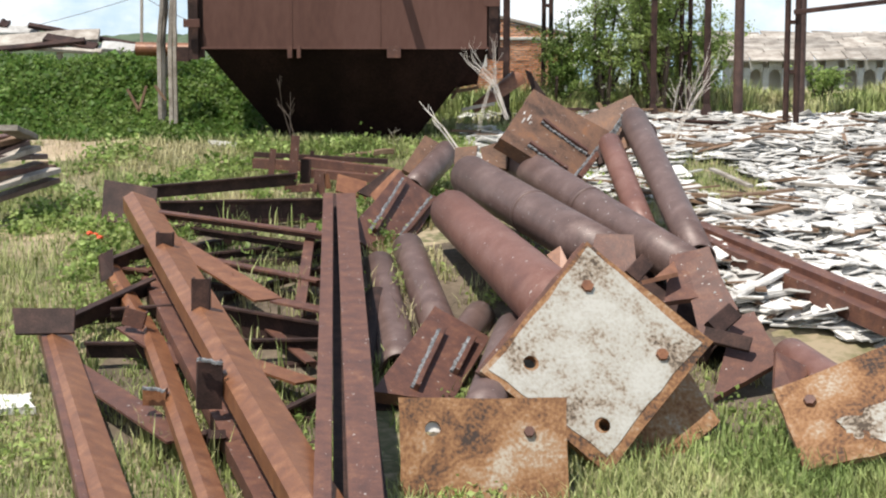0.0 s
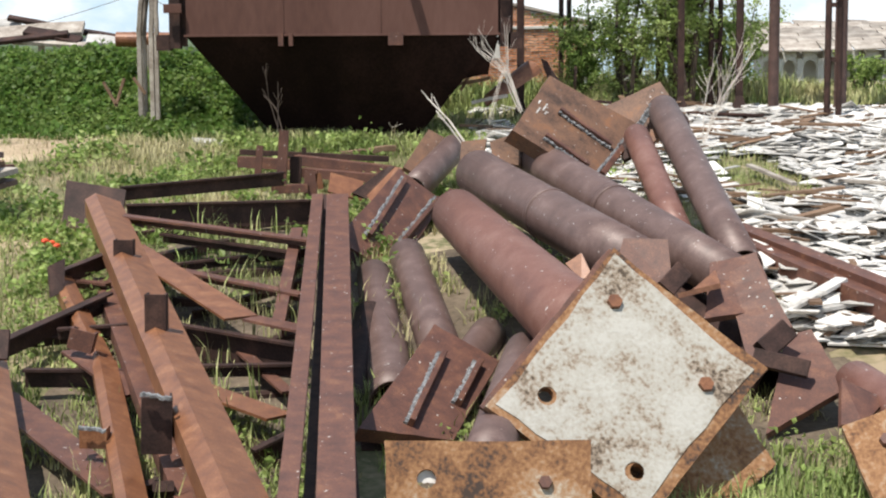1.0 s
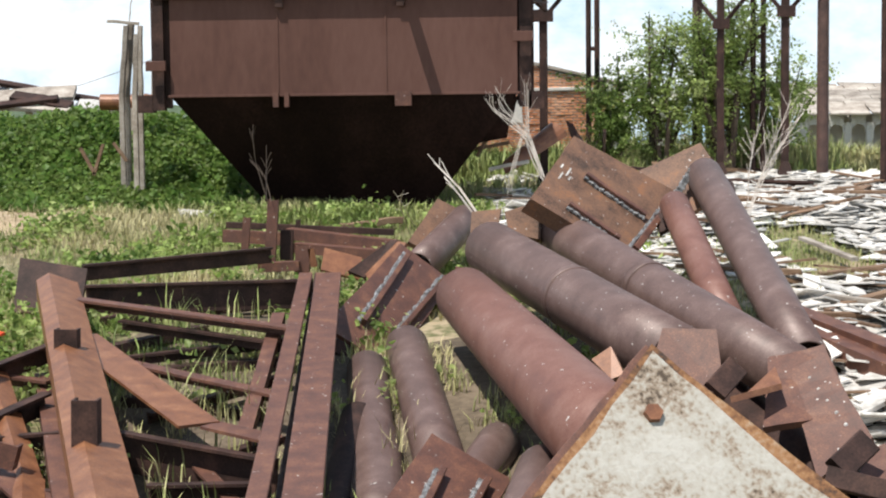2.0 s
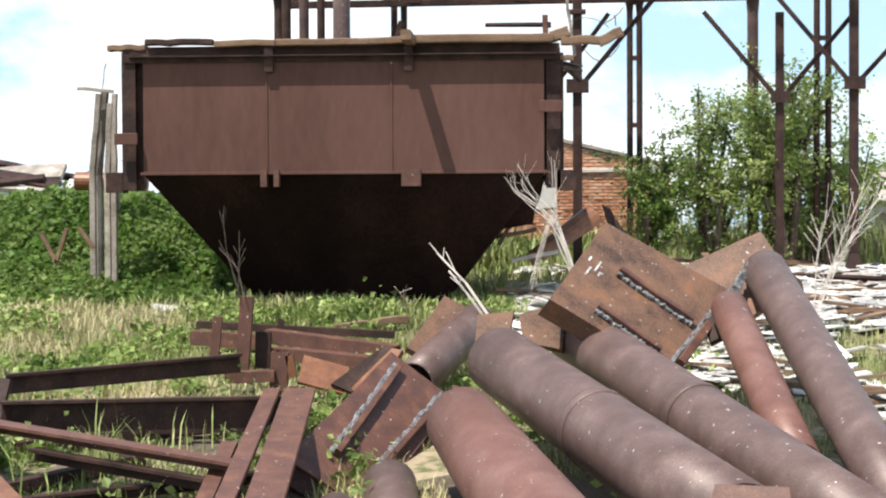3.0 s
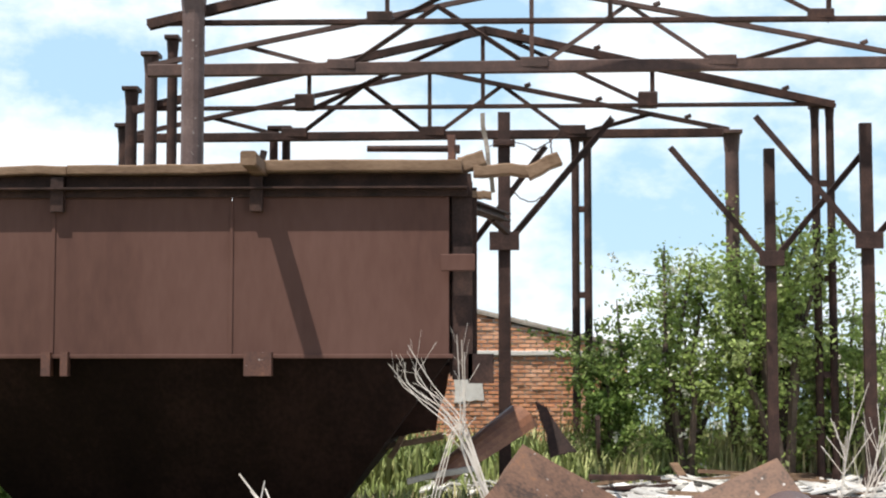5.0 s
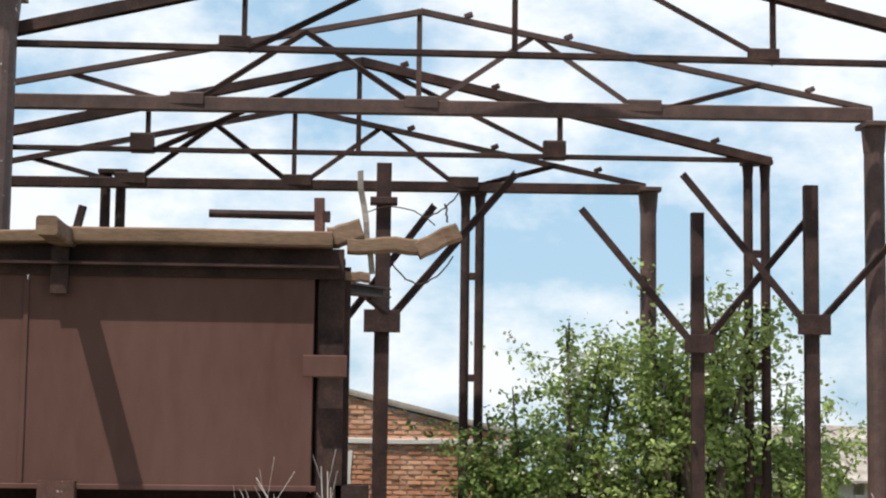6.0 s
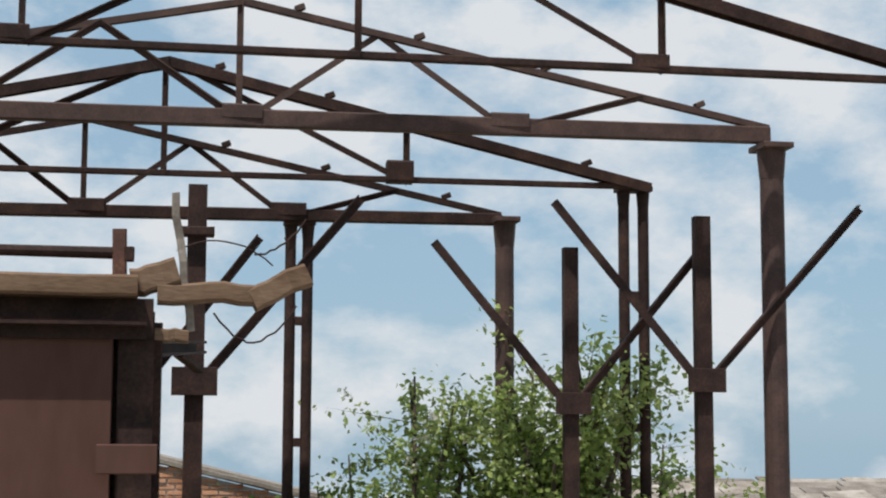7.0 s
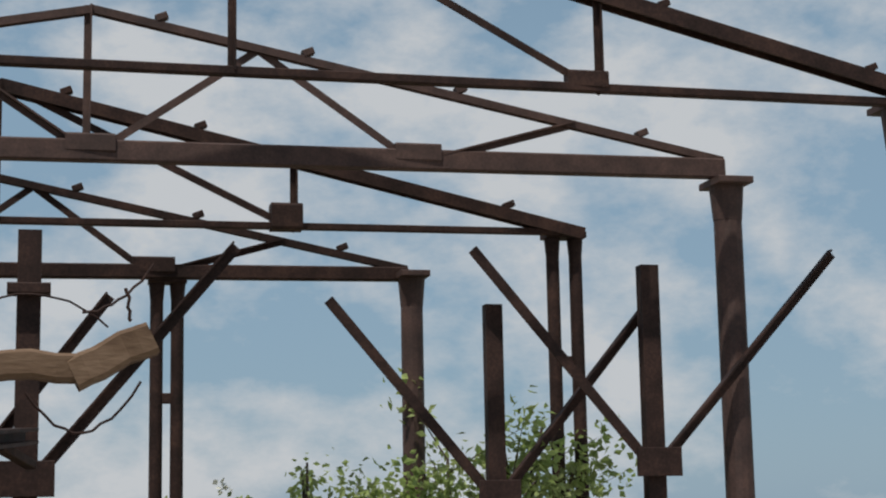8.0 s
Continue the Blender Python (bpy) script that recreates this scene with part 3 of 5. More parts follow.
# web members between the chords
for p, q, w, d, mat in (
    ((-2.681, 15.150, 1.244), (-1.422, 15.840, 1.305), 0.05, 0.09, RUST_DARK),
    ((-2.513, 14.583, 1.153), (-0.982, 14.741, 1.168), 0.05, 0.15, RUST_DARK),
    ((-2.412, 14.044, 1.127), (-0.934, 13.425, 1.004), 0.09, 0.05, RUST),
    ((-2.089, 13.834, 1.005), (-1.033, 13.385, 0.916), 0.05, 0.05, RUST_DARK),
    ((-1.864, 13.122, 0.843), (-0.901, 12.478, 0.753), 0.08, 0.05, RUST),
    ((-2.134, 13.305, 0.981), (-1.170, 11.915, 0.697), 0.17, 0.03, RUST_ORANGE),
    ((-1.173, 11.944, 0.692), (-0.805, 11.743, 0.649), 0.12, 0.03, RUST),
):
    member("web_member", p, q, angle_iron(w * 1.35, d * 1.35, 0.016), mat)
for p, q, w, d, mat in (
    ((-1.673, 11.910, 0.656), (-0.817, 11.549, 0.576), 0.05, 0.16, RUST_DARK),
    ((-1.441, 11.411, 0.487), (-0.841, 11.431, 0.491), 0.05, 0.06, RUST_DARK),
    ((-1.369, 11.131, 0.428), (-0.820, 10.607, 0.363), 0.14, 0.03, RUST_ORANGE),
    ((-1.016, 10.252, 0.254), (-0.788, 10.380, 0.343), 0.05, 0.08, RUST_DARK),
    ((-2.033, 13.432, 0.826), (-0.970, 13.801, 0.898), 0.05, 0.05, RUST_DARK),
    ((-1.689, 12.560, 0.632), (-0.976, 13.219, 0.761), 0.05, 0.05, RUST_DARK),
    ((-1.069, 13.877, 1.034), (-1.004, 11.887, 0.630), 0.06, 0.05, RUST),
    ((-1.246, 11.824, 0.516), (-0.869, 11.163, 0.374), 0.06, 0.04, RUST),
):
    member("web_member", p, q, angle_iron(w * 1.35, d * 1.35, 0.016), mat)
# dark bars added low in the truss, standing for shade in its gaps
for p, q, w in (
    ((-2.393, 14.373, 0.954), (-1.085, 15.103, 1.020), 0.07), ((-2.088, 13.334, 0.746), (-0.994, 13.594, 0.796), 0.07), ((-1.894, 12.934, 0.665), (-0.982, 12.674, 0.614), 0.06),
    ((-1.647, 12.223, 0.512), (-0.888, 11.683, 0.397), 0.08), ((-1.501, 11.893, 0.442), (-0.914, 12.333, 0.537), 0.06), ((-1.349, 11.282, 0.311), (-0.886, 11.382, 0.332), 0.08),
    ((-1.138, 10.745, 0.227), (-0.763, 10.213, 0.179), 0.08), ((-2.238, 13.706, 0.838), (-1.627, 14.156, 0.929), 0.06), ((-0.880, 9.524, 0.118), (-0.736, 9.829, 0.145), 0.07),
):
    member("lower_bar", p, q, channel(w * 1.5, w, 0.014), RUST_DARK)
# the second truss
member("chord", (-2.758, 11.504, 0.607), (-1.582, 7.773, 0.299), ridged(0.21, 0.12, 0.014), RUST_ORANGE, SECOND)
member("chord_flange", (-2.833, 11.479, 0.563), (-1.764, 7.914, 0.258), rect(0.05, 0.10), RUST, SECOND)
part("end_plate", slab([(-2.935, 11.100, 0.753), (-2.505, 11.100, 0.753), (-2.495, 11.000, 0.600), (-2.892, 11.000, 0.592)], 0.03), RUST_DARK, SECOND)
part("end_plate", slab([(-2.641, 12.600, 0.924), (-2.555, 12.700, 0.964), (-2.521, 12.500, 0.771), (-2.608, 12.500, 0.728)], 0.03), RUST_DARK, SECOND)
member("middle_chord", (-2.623, 12.850, 0.847), (-2.007, 11.364, 0.495), ridged(0.14, 0.09, 0.012), RUST_ORANGE, SECOND)
member("middle_chord", (-2.043, 11.464, 0.517), (-1.129, 8.046, 0.220), ridged(0.15, 0.09, 0.012), RUST_ORANGE, SECOND)
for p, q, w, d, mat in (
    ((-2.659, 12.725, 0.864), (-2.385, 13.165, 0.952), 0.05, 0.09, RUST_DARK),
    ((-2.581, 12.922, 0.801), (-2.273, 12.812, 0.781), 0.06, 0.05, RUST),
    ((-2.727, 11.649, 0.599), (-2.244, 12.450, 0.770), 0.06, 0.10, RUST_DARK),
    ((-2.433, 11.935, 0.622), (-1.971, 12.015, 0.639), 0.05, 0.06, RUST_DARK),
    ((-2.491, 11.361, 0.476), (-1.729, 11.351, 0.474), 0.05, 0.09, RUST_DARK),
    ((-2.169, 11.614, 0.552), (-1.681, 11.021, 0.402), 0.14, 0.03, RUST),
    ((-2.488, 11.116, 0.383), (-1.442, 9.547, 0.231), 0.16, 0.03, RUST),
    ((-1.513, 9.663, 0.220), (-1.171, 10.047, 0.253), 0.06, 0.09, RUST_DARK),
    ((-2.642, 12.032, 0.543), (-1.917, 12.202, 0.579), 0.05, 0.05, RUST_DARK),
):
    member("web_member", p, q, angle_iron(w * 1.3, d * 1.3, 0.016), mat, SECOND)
b = part("bracket", bar((-2.181, 11.400, 0.569), (-2.147, 11.400, 0.689), channel(0.15, 0.09, 0.012), (0, -1, 0)), RUST, SECOND)
b = part("bracket", bar((-1.768, 9.900, 0.340), (-1.765, 9.900, 0.445), channel(0.14, 0.09, 0.012), (0, -1, 0)), RUST_ORANGE, SECOND)
part("weld", bar((-1.827, 9.860, 0.461), (-1.690, 9.860, 0.440), rect(0.02, 0.02), (0, 0, 1), 8, 0.005), WELD, b, "crusty grey weld bead")
member("upright", (-1.374, 9.721, 0.137), (-1.290, 9.228, 0.325), rect(0.10, 0.05), RUST_DARK, LATTICE)
member("upright", (-1.118, 9.707, 0.106), (-1.073, 9.417, 0.280), rect(0.08, 0.04), RUST_DARK, LATTICE)

# ---- the stack of channels behind ----
STACK = "stacked channels behind the heap"
for p, q, w, h, mat, lab in (
    ((-1.408, 16.900, 1.348), (-0.505, 16.700, 1.250), 0.16, 0.09, RUST, "brown steel channel on a stack in grass"),
    ((-1.321, 16.600, 1.250), (-0.532, 16.400, 1.193), 0.15, 0.08, RUST, "brown steel channel low on a stack in grass"),
    ((-1.932, 16.900, 1.339), (-1.391, 16.800, 1.312), 0.12, 0.10, RUST, "short brown steel channel on a stack in grass"),
    ((-1.966, 17.200, 1.383), (-0.569, 17.200, 1.309), 0.10, 0.05, RUST_DARK, "dark steel section at the back of a stack"),
    ((-1.534, 16.000, 1.141), (-1.221, 16.000, 1.153), 0.12, 0.07, RUST, "short brown steel section across the stack"),
):
    p, q = Vector(p) + Vector((0, 0, 0.03)), Vector(q) + Vector((0, 0, 0.03))
    solid("steel_channel", bar(p, q, channel(w, h, 0.014)), mat, p, lab, "steel channel", STACK)
for p, q, w, mat in (
    ((-1.493, 16.300, 1.129), (-1.455, 16.300, 1.633), 0.085, RUST), ((-1.734, 16.600, 1.193), (-1.707, 16.600, 1.482), 0.06, RUST),
    ((-1.374, 16.400, 1.154), (-1.366, 16.400, 1.394), 0.10, RUST_DARK), ((-1.208, 16.000, 1.011), (-1.193, 16.000, 1.294), 0.11, RUST),
    ((-1.349, 17.000, 1.343), (-1.345, 17.000, 1.438), 0.04, RUST_DARK), ((-1.110, 16.000, 1.136), (-1.134, 16.000, 1.274), 0.05, RUST_ORANGE),
):
    solid("steel_stub", bar(p, q, channel(w, w * 0.7, 0.012), (0, -1, 0)), mat, p, "short upright steel stub among the stacked channels", "steel stub", "upright stubs")
for p, q in (((2.186, 14.200, 1.013), (3.315, 11.600, 0.677)), ((2.161, 13.900, 0.950), (3.262, 11.400, 0.589))):
    solid("steel_channel", bar(p, q, channel(0.15, 0.13, 0.014)), RUST, p, "long brown steel channel lying along the broken slates", "steel channel", "long channels by the slates")


# ---- the hopper ----
def build_tank():
    x0, x1, y0, y1 = -2.66, 0.49, 18.5, 20.4
    z0, z1 = 2.475, 3.41
    zb = 1.39
    bx0, bx1, by0, by1 = -1.86, -0.36, 19.35, 20.0
    tank = thing("hopper", (-1.16, 19.6, zb), "large brown steel hopper with a tapering dark underside, standing in grass", "hopper")
    edges = [x0, -1.68, -0.70, x1]
    for a, b in zip(edges, edges[1:]):
        part("front_panel", bar((a + 0.003, y0, (z0 + z1) / 2), (b - 0.003, y0, (z0 + z1) / 2), rect(0.02, z1 - z0)), TANK, tank)
    part("back_panel", bar((x0, y1, (z0 + z1) / 2), (x1, y1, (z0 + z1) / 2), rect(0.02, z1 - z0)), TANK, tank)
    for x in (x0 + 0.01, x1 - 0.01):
        part("side_panel", bar((x, y0 + 0.012, (z0 + z1) / 2), (x, y1 - 0.012, (z0 + z1) / 2), rect(0.02, z1 - z0)), TANK, tank)
    top = [Vector((x0, y0, z0)), Vector((x1, y0, z0)), Vector((x1, y1, z0)), Vector((x0, y1, z0))]
    low = [Vector((bx0, by0, zb)), Vector((bx1, by0, zb)), Vector((bx1, by1, zb)), Vector((bx0, by1, zb))]
    # sides coloured near black for the shade beneath the tank
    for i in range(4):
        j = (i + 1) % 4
        part("hopper_side", slab([top[i], top[j], low[j], low[i]], 0.015, towards=((0, -1, 0), (1, 0, 0), (0, 1, 0), (-1, 0, 0))[i]), UNDERSIDE, tank, "hopper side with the shade under it in its colour")
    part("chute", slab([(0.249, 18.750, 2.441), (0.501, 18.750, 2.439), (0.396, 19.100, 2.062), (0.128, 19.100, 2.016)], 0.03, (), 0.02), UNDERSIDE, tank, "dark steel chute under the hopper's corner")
    # corner posts, rims and rolled edges
    for x in (x0 - 0.12, x1 + 0.07):
        part("corner_post", bar((x, y0 + 0.02, z0 - 0.12), (x, y0 + 0.02, z1 + 0.03), channel(0.11, 0.12, 0.012), (0, -1, 0)), RUST_DARK, tank)
    part("top_rim", bar((x0 - 0.1, y0 - 0.02, z1 - 0.01), (x1 + 0.1, y0 - 0.02, z1 - 0.01), angle_iron(0.07, 0.05, 0.01)), RUST_DARK, tank)
    # dark strip added for the black shadow gap below the timbers
    part("rim_beam", bar((x0 - 0.16, y0 + 0.05, z1 + 0.068), (x1 + 0.12, y0 + 0.05, z1 + 0.068), channel(0.10, 0.12, 0.01)), RUST_DARK, tank)
    # lip in the paler pipe colour, for light that the edge catches
    part("rim_lip", bar((x0, y0 - 0.03, z1 - 0.012), (-0.60, y0 - 0.03, z1 - 0.012), rect(0.035, 0.012)), PIPE, tank, "paler strip for light caught on the rim edge")
    part("lower_rim", bar((x0 - 0.02, y0 - 0.014, z0 + 0.006), (x1 + 0.02, y0 - 0.014, z0 + 0.006), rect(0.03, 0.022)), TANK, tank)
    # dark plates added to fill the dark recess beside each corner post
    for x, s in ((x0, -1), (x1, 1)):
        part("corner_web", bar((x + s * 0.075, y0 + 0.09, z0 - 0.1), (x + s * 0.075, y0 + 0.09, z1), rect(0.15, 0.02), (0, -1, 0)), RUST_DARK, tank)
    for x, w2 in ((-1.70, 0.05), (-1.60, 0.04), (-0.545, 0.15)):
        part("bracket", bar((x, y0 - 0.06, z0 - 0.10), (x, y0 - 0.06, z0 + 0.03), channel(w2, 0.07, 0.01), (0, -1, 0)), RUST, tank)
    for x, z in ((x0 - 0.12, 2.755), (x1 + 0.05, 2.985)):
        part("clip", bar((x - 0.09, y0 - 0.07, z), (x + 0.09, y0 - 0.07, z), rect(0.03, 0.09)), TANK, tank)
    for x in (x0 - 0.24, x1 + 0.17):
        part("lug", bar((x - 0.07, y0 + 0.1, z0 + 0.02), (x + 0.07, y0 + 0.1, z0 + 0.02), channel(0.16, 0.16, 0.012)), RUST_DARK, tank)
    for x in (-1.68, -0.70):
        part("seam", bar((x, y0 - 0.013, z0 + 0.02), (x, y0 - 0.013, z1 - 0.08), rect(0.02, 0.008)), TANK, tank)
    for x in (-1.655, -0.56):
        part("rim_clamp", bar((x, y0 - 0.06, z1 - 0.14), (x, y0 - 0.06, z1 + 0.05), channel(0.07, 0.06, 0.01), (0, -1, 0)), RUST_DARK, tank)
    return tank


build_tank()


# ---- timbers and tackle on the hopper's rim ----
def timber(p, q, w, h, label, mat=None, up=(0, 0, 1)):
    return solid("timber", bar(p, q, rect(w, h), up, 5, 0.006), mat or WOOD, p, label, "timber", "timbers on the hopper")


timber((-2.63, 18.50, 3.512), (-2.10, 18.50, 3.508), 0.12, 0.045, "dark timber lying along the hopper rim", RUST_DARK)
timber((-2.08, 18.50, 3.495), (-1.60, 18.50, 3.498), 0.15, 0.05, "weathered timber lying along the hopper rim")
timber((-1.59, 18.5, 3.497), (-0.56, 18.5, 3.502), 0.2, 0.052, "brown weathered timber lying along the hopper rim")
timber((-0.52, 18.5, 3.505), (0.56, 18.5, 3.515), 0.22, 0.065, "thick brown timber lying along the hopper rim")
timber((-0.55, 18.08, 3.51), (-0.55, 19.2, 3.50), 0.085, 0.075, "square timber laid across the hopper rim, jutting forward")
timber((-2.94, 18.55, 3.475), (-2.64, 18.55, 3.475), 0.12, 0.045, "short board nailed on the hopper corner")
timber((0.544, 18.620, 3.535), (0.682, 18.620, 3.577), 0.12, 0.085, "short split block of timber on the hopper corner")
timber((0.620, 18.620, 3.505), (0.933, 18.620, 3.509), 0.11, 0.062, "pale weathered plank jutting out beyond the hopper")
timber((0.916, 18.620, 3.492), (1.094, 18.620, 3.577), 0.11, 0.075, "upturned broken end of a weathered plank")
timber((0.594, 18.620, 3.371), (0.720, 18.620, 3.372), 0.10, 0.038, "short pale board resting on the bracket arm")
timber((0.730, 18.620, 3.387), (0.668, 18.620, 3.828), 0.025, 0.025, "thin upright grey lath leaning on the planks", WOOD_GREY, (0, -1, 0))
bracket = thing("bracket_arm", (0.582, 18.620, 3.331), "dark steel bracket arm between hopper and post", "bracket")
part("arm", bar((0.557, 18.620, 3.329), (0.793, 20.600, 3.451), i_beam(0.1, 0.055, 0.012)), RUST_DARK, bracket)
part("knee", bar((0.716, 20.300, 3.405), (0.817, 20.700, 3.356), rect(0.04, 0.03)), RUST_DARK, bracket)
rail_post = thing("cross_pipe", (0.501, 18.620, 3.594), "dark steel cross pipe on a short post above the hopper", "steel pipe")
part("upright", bar((0.503, 18.620, 3.509), (0.498, 18.620, 3.707), rect(0.045, 0.045), (0, -1, 0)), RUST, rail_post)
part("pipe", tube((0.030, 18.620, 3.634), (0.546, 18.620, 3.631), 0.018, 0.020, 10, 0.004), RUST_DARK, rail_post)
part("stop", bar((0.529, 18.620, 3.650), (0.530, 18.620, 3.607), rect(0.03, 0.06), (0, -1, 0)), RUST_DARK, rail_post)
lid = thing("steel_flap", (-0.507, 19.600, 3.564), "small dark steel flap leaning over the hopper rim", "steel plate")
part("flap", slab([(-0.504, 18.900, 3.496), (-0.323, 19.000, 3.527), (-0.409, 19.200, 3.572), (-0.528, 19.200, 3.570)], 0.015, towards=(0, 0, 1)), RUST_DARK, lid)
part("prop", bar((-0.371, 18.700, 3.417), (-0.419, 19.000, 3.530), rect(0.05, 0.05)), RUST_DARK, lid)
part("strut", bar((-0.840, 20.100, 3.487), (-0.756, 20.100, 3.839), rect(0.04, 0.04)), RUST_DARK, lid)


def wire(name, points, r, mat, label, category):
    c = bpy.data.curves.new(name, "CURVE")
    c.dimensions, c.bevel_depth, c.bevel_resolution = "3D", r, 1
    s = c.splines.new("POLY")
    s.points.add(len(points) - 1)
    for k, p in zip(s.points, points):
        k.co = (*p, 1)
    c.materials.append(mat)
    return tagged(new(name, c), label, category)


def sagging(p, q, sag, n=12, kink=0.0):
    p, q = Vector(p), Vector(q)
    out = []
    for i in range(n + 1):
        k = i / n
        out.append(p.lerp(q, k) + Vector((random.uniform(-kink, kink), 0, -4 * sag * k * (1 - k) + random.uniform(-kink, kink))))
    return out


wire("loose_wire", sagging((0.814, 19.000, 3.475), (1.091, 19.000, 3.504), 0.11, 12, 0.004), 0.004, RUST_DARK, "thin kinked steel wire hanging from the planks", "wire")
wire("loose_wire", sagging((0.687, 19.000, 3.689), (1.014, 19.000, 3.641), -0.06, 10, 0.003), 0.003, RUST_DARK, "thin bent steel wire above the planks", "wire")
wire("loose_wire", sagging((0.950, 19.000, 3.679), (1.127, 19.000, 3.808), 0.03, 10, 0.004), 0.004, RUST_DARK, "thin bent steel wire beside the post", "wire")
wire("loose_wire", sagging((1.052, 19.000, 3.744), (1.070, 19.000, 3.655), 0.0, 6, 0.006), 0.005, RUST_DARK, "short kinked wire end", "wire")


# ---- the steel frame of the hall ----
def column(name, foot, top, w, material, label, pair=0.0, category="column", flare=True):
    """A tubular or twin column with a flared head."""
    c = thing(name, foot, label, category, "columns of the hall frame")
    foot, top = Vector(foot), Vector(top)
    shift = Vector((pair / 2, 0, 0))
    for s in ((-1, 1) if pair else (0,)):
        a, b = foot + shift * s, top + shift * s
        part("shaft", tube(a, b, w / 2, w / 2 * 0.97, 14, hollow=False), material, c, smooth=False)
        if flare:
            part("head", tube(b - Vector((0, 0, w * 1.2)), b, w * 0.5, w * 0.6, 14, hollow=False), material, c)
    if pair:
        for k in (0.3, 0.55, 0.8):
            m = foot.lerp(top, k)
            part("tie_plate", bar(m - shift, m + shift, rect(0.03, 0.05)), material, c)
    part("foot_plate", bar(foot + Vector((-w, 0, 0.02)), foot + Vector((w, 0, 0.02)), rect(w * 2, 0.04)), material, c)
    part("cap_plate", bar(top + Vector((-w * 0.64 - pair / 2, 0, 0.015)), top + Vector((w * 0.64 + pair / 2, 0, 0.015)), rect(w * 1.8, 0.03)), material, c)
    return c


def truss(left, right, rise, chord, thick, material, nodes, label, hangers=False, box=0.0, rafter=0.05):
    """A roof truss: a bottom chord, two rafters and its web; nodes are fractions along the chord."""
    left, right = Vector(left), Vector(right)
    t = thing("roof_truss", left, label, "roof truss", "roof trusses of the hall")
    mid = left.lerp(right, 0.5)
    apex = mid + Vector((0, 0, rise))
    up = Vector((0, 0, 1))
    lip = Vector((0, 0, chord * 0.6))
    part("bottom_chord", bar(left, right, rect(thick, chord)), material, t)
    for a in (left, right):
        part("rafter", bar(a + lip, apex, channel(rafter, rafter * 0.8, 0.01)), material, t)

    for k in (0.55, 0.66, 0.78, 0.93):
        c = apex.lerp(right + lip, (k - 0.5) * 2)
        part("purlin_cleat", bar(c + Vector((-0.02, 0, 0.012)), c + Vector((0.025, 0, 0.03)), rect(0.05, 0.03)), material, t)

    def on_rafter(k):
        return (left + lip).lerp(apex, k * 2) if k <= 0.5 else apex.lerp(right + lip, (k - 0.5) * 2)

    def web(a, b, w=0.032):
        part("web_bar", bar(a, b, angle_iron(w, w, 0.008)), material, t)
    for k in nodes:
        c = left.lerp(right, k)
        if not hangers:
            part("gusset", bar(c - Vector((0.10, 0, -0.03)), c + Vector((0.10, 0, 0.03)), rect(thick + 0.012, 0.08)), material, t)
    web(mid, apex)
    if hangers:
        for k in (nodes[0], nodes[-1]):
            c = left.lerp(right, k)
            web(c, on_rafter(k))
            if box:
                part("node_box", bar(c + Vector((-box, 0, box / 2 - 0.02)), c + Vector((0.02, 0, box / 2 - 0.02)), rect(0.1, box)), material, t)
            else:
                part("gusset", bar(c + Vector((-0.16, 0, 0.035)), c + Vector((0.02, 0, 0.035)), rect(thick + 0.012, 0.075)), material, t)
            web(c, apex - Vector((0, 0, 0.03)) + (c - mid) * 0.06)
    else:
        lo, hi = nodes[0], nodes[-1]
        for a, b in ((lo, lo / 2), (hi, (1 + hi) / 2)):
            web(left.lerp(right, a), on_rafter(b))
        for a, b in ((lo, 0.5), (hi, 0.5)):
            m = on_rafter((a + b) / 2)
            web(left.lerp(right, a), m)
            web(m, mid)
    return t


STEEL_LABEL = "brown rusted steel roof truss on the bare hall frame"
truss((-2.150, 22.350, 4.265), (2.610, 22.750, 4.348), 0.534, 0.07, 0.06, RUST_DARK, (0.272, 0.5, 0.736), STEEL_LABEL, rafter=0.042)
truss((-1.989, 21.750, 4.397), (3.309, 22.050, 4.456), 0.612, 0.03, 0.04, RUST_DARK, (0.253, 0.742), "dark steel roof truss with box joints on the hall frame", True, 0.12, 0.07)
truss((-1.789, 21.350, 4.608), (3.831, 21.600, 4.682), 0.612, 0.09, 0.06, HALL, (0.250, 0.5, 0.745), STEEL_LABEL, rafter=0.042)
truss((-1.714, 20.950, 4.871), (4.852, 21.250, 4.931), 0.804, 0.036, 0.05, RUST_DARK, (0.260, 0.736), "dark steel roof truss with thick rafters on the hall frame", True, 0.0, 0.085)


def footed(top, y_shift=0.0):
    return (top[0], top[1], ground_z(top[1], top[0]) - 0.02)


COL_LABEL = "round rusted steel column of the hall frame"
for top, w, pair, mat in (
    ((2.622, 22.700, 4.321), 0.115, 0, HALL),
    ((3.225, 22.100, 4.432), 0.064, 0.112, RUST_DARK),
    ((3.844, 21.600, 4.601), 0.130, 0, HALL),
    ((4.573, 21.300, 4.913), 0.150, 0, HALL),
    ((1.423, 22.700, 4.277), 0.064, 0.098, RUST_DARK),
    ((-0.987, 22.600, 4.362), 0.070, 0.1, RUST_DARK),
    ((-2.216, 22.500, 4.371), 0.100, 0, RUST_DARK),
    ((-2.075, 22.100, 4.594), 0.095, 0, RUST_DARK),
    ((-1.840, 21.700, 4.781), 0.100, 0, HALL),
    ((-1.660, 21.600, 4.887), 0.080, 0, RUST_DARK),
    ((-1.375, 20.900, 5.125), 0.165, 0, PIPE),
):
    column("hall_column", footed(top), top, w, mat, COL_LABEL if not pair else "twin-tube steel column of the hall frame", pair)


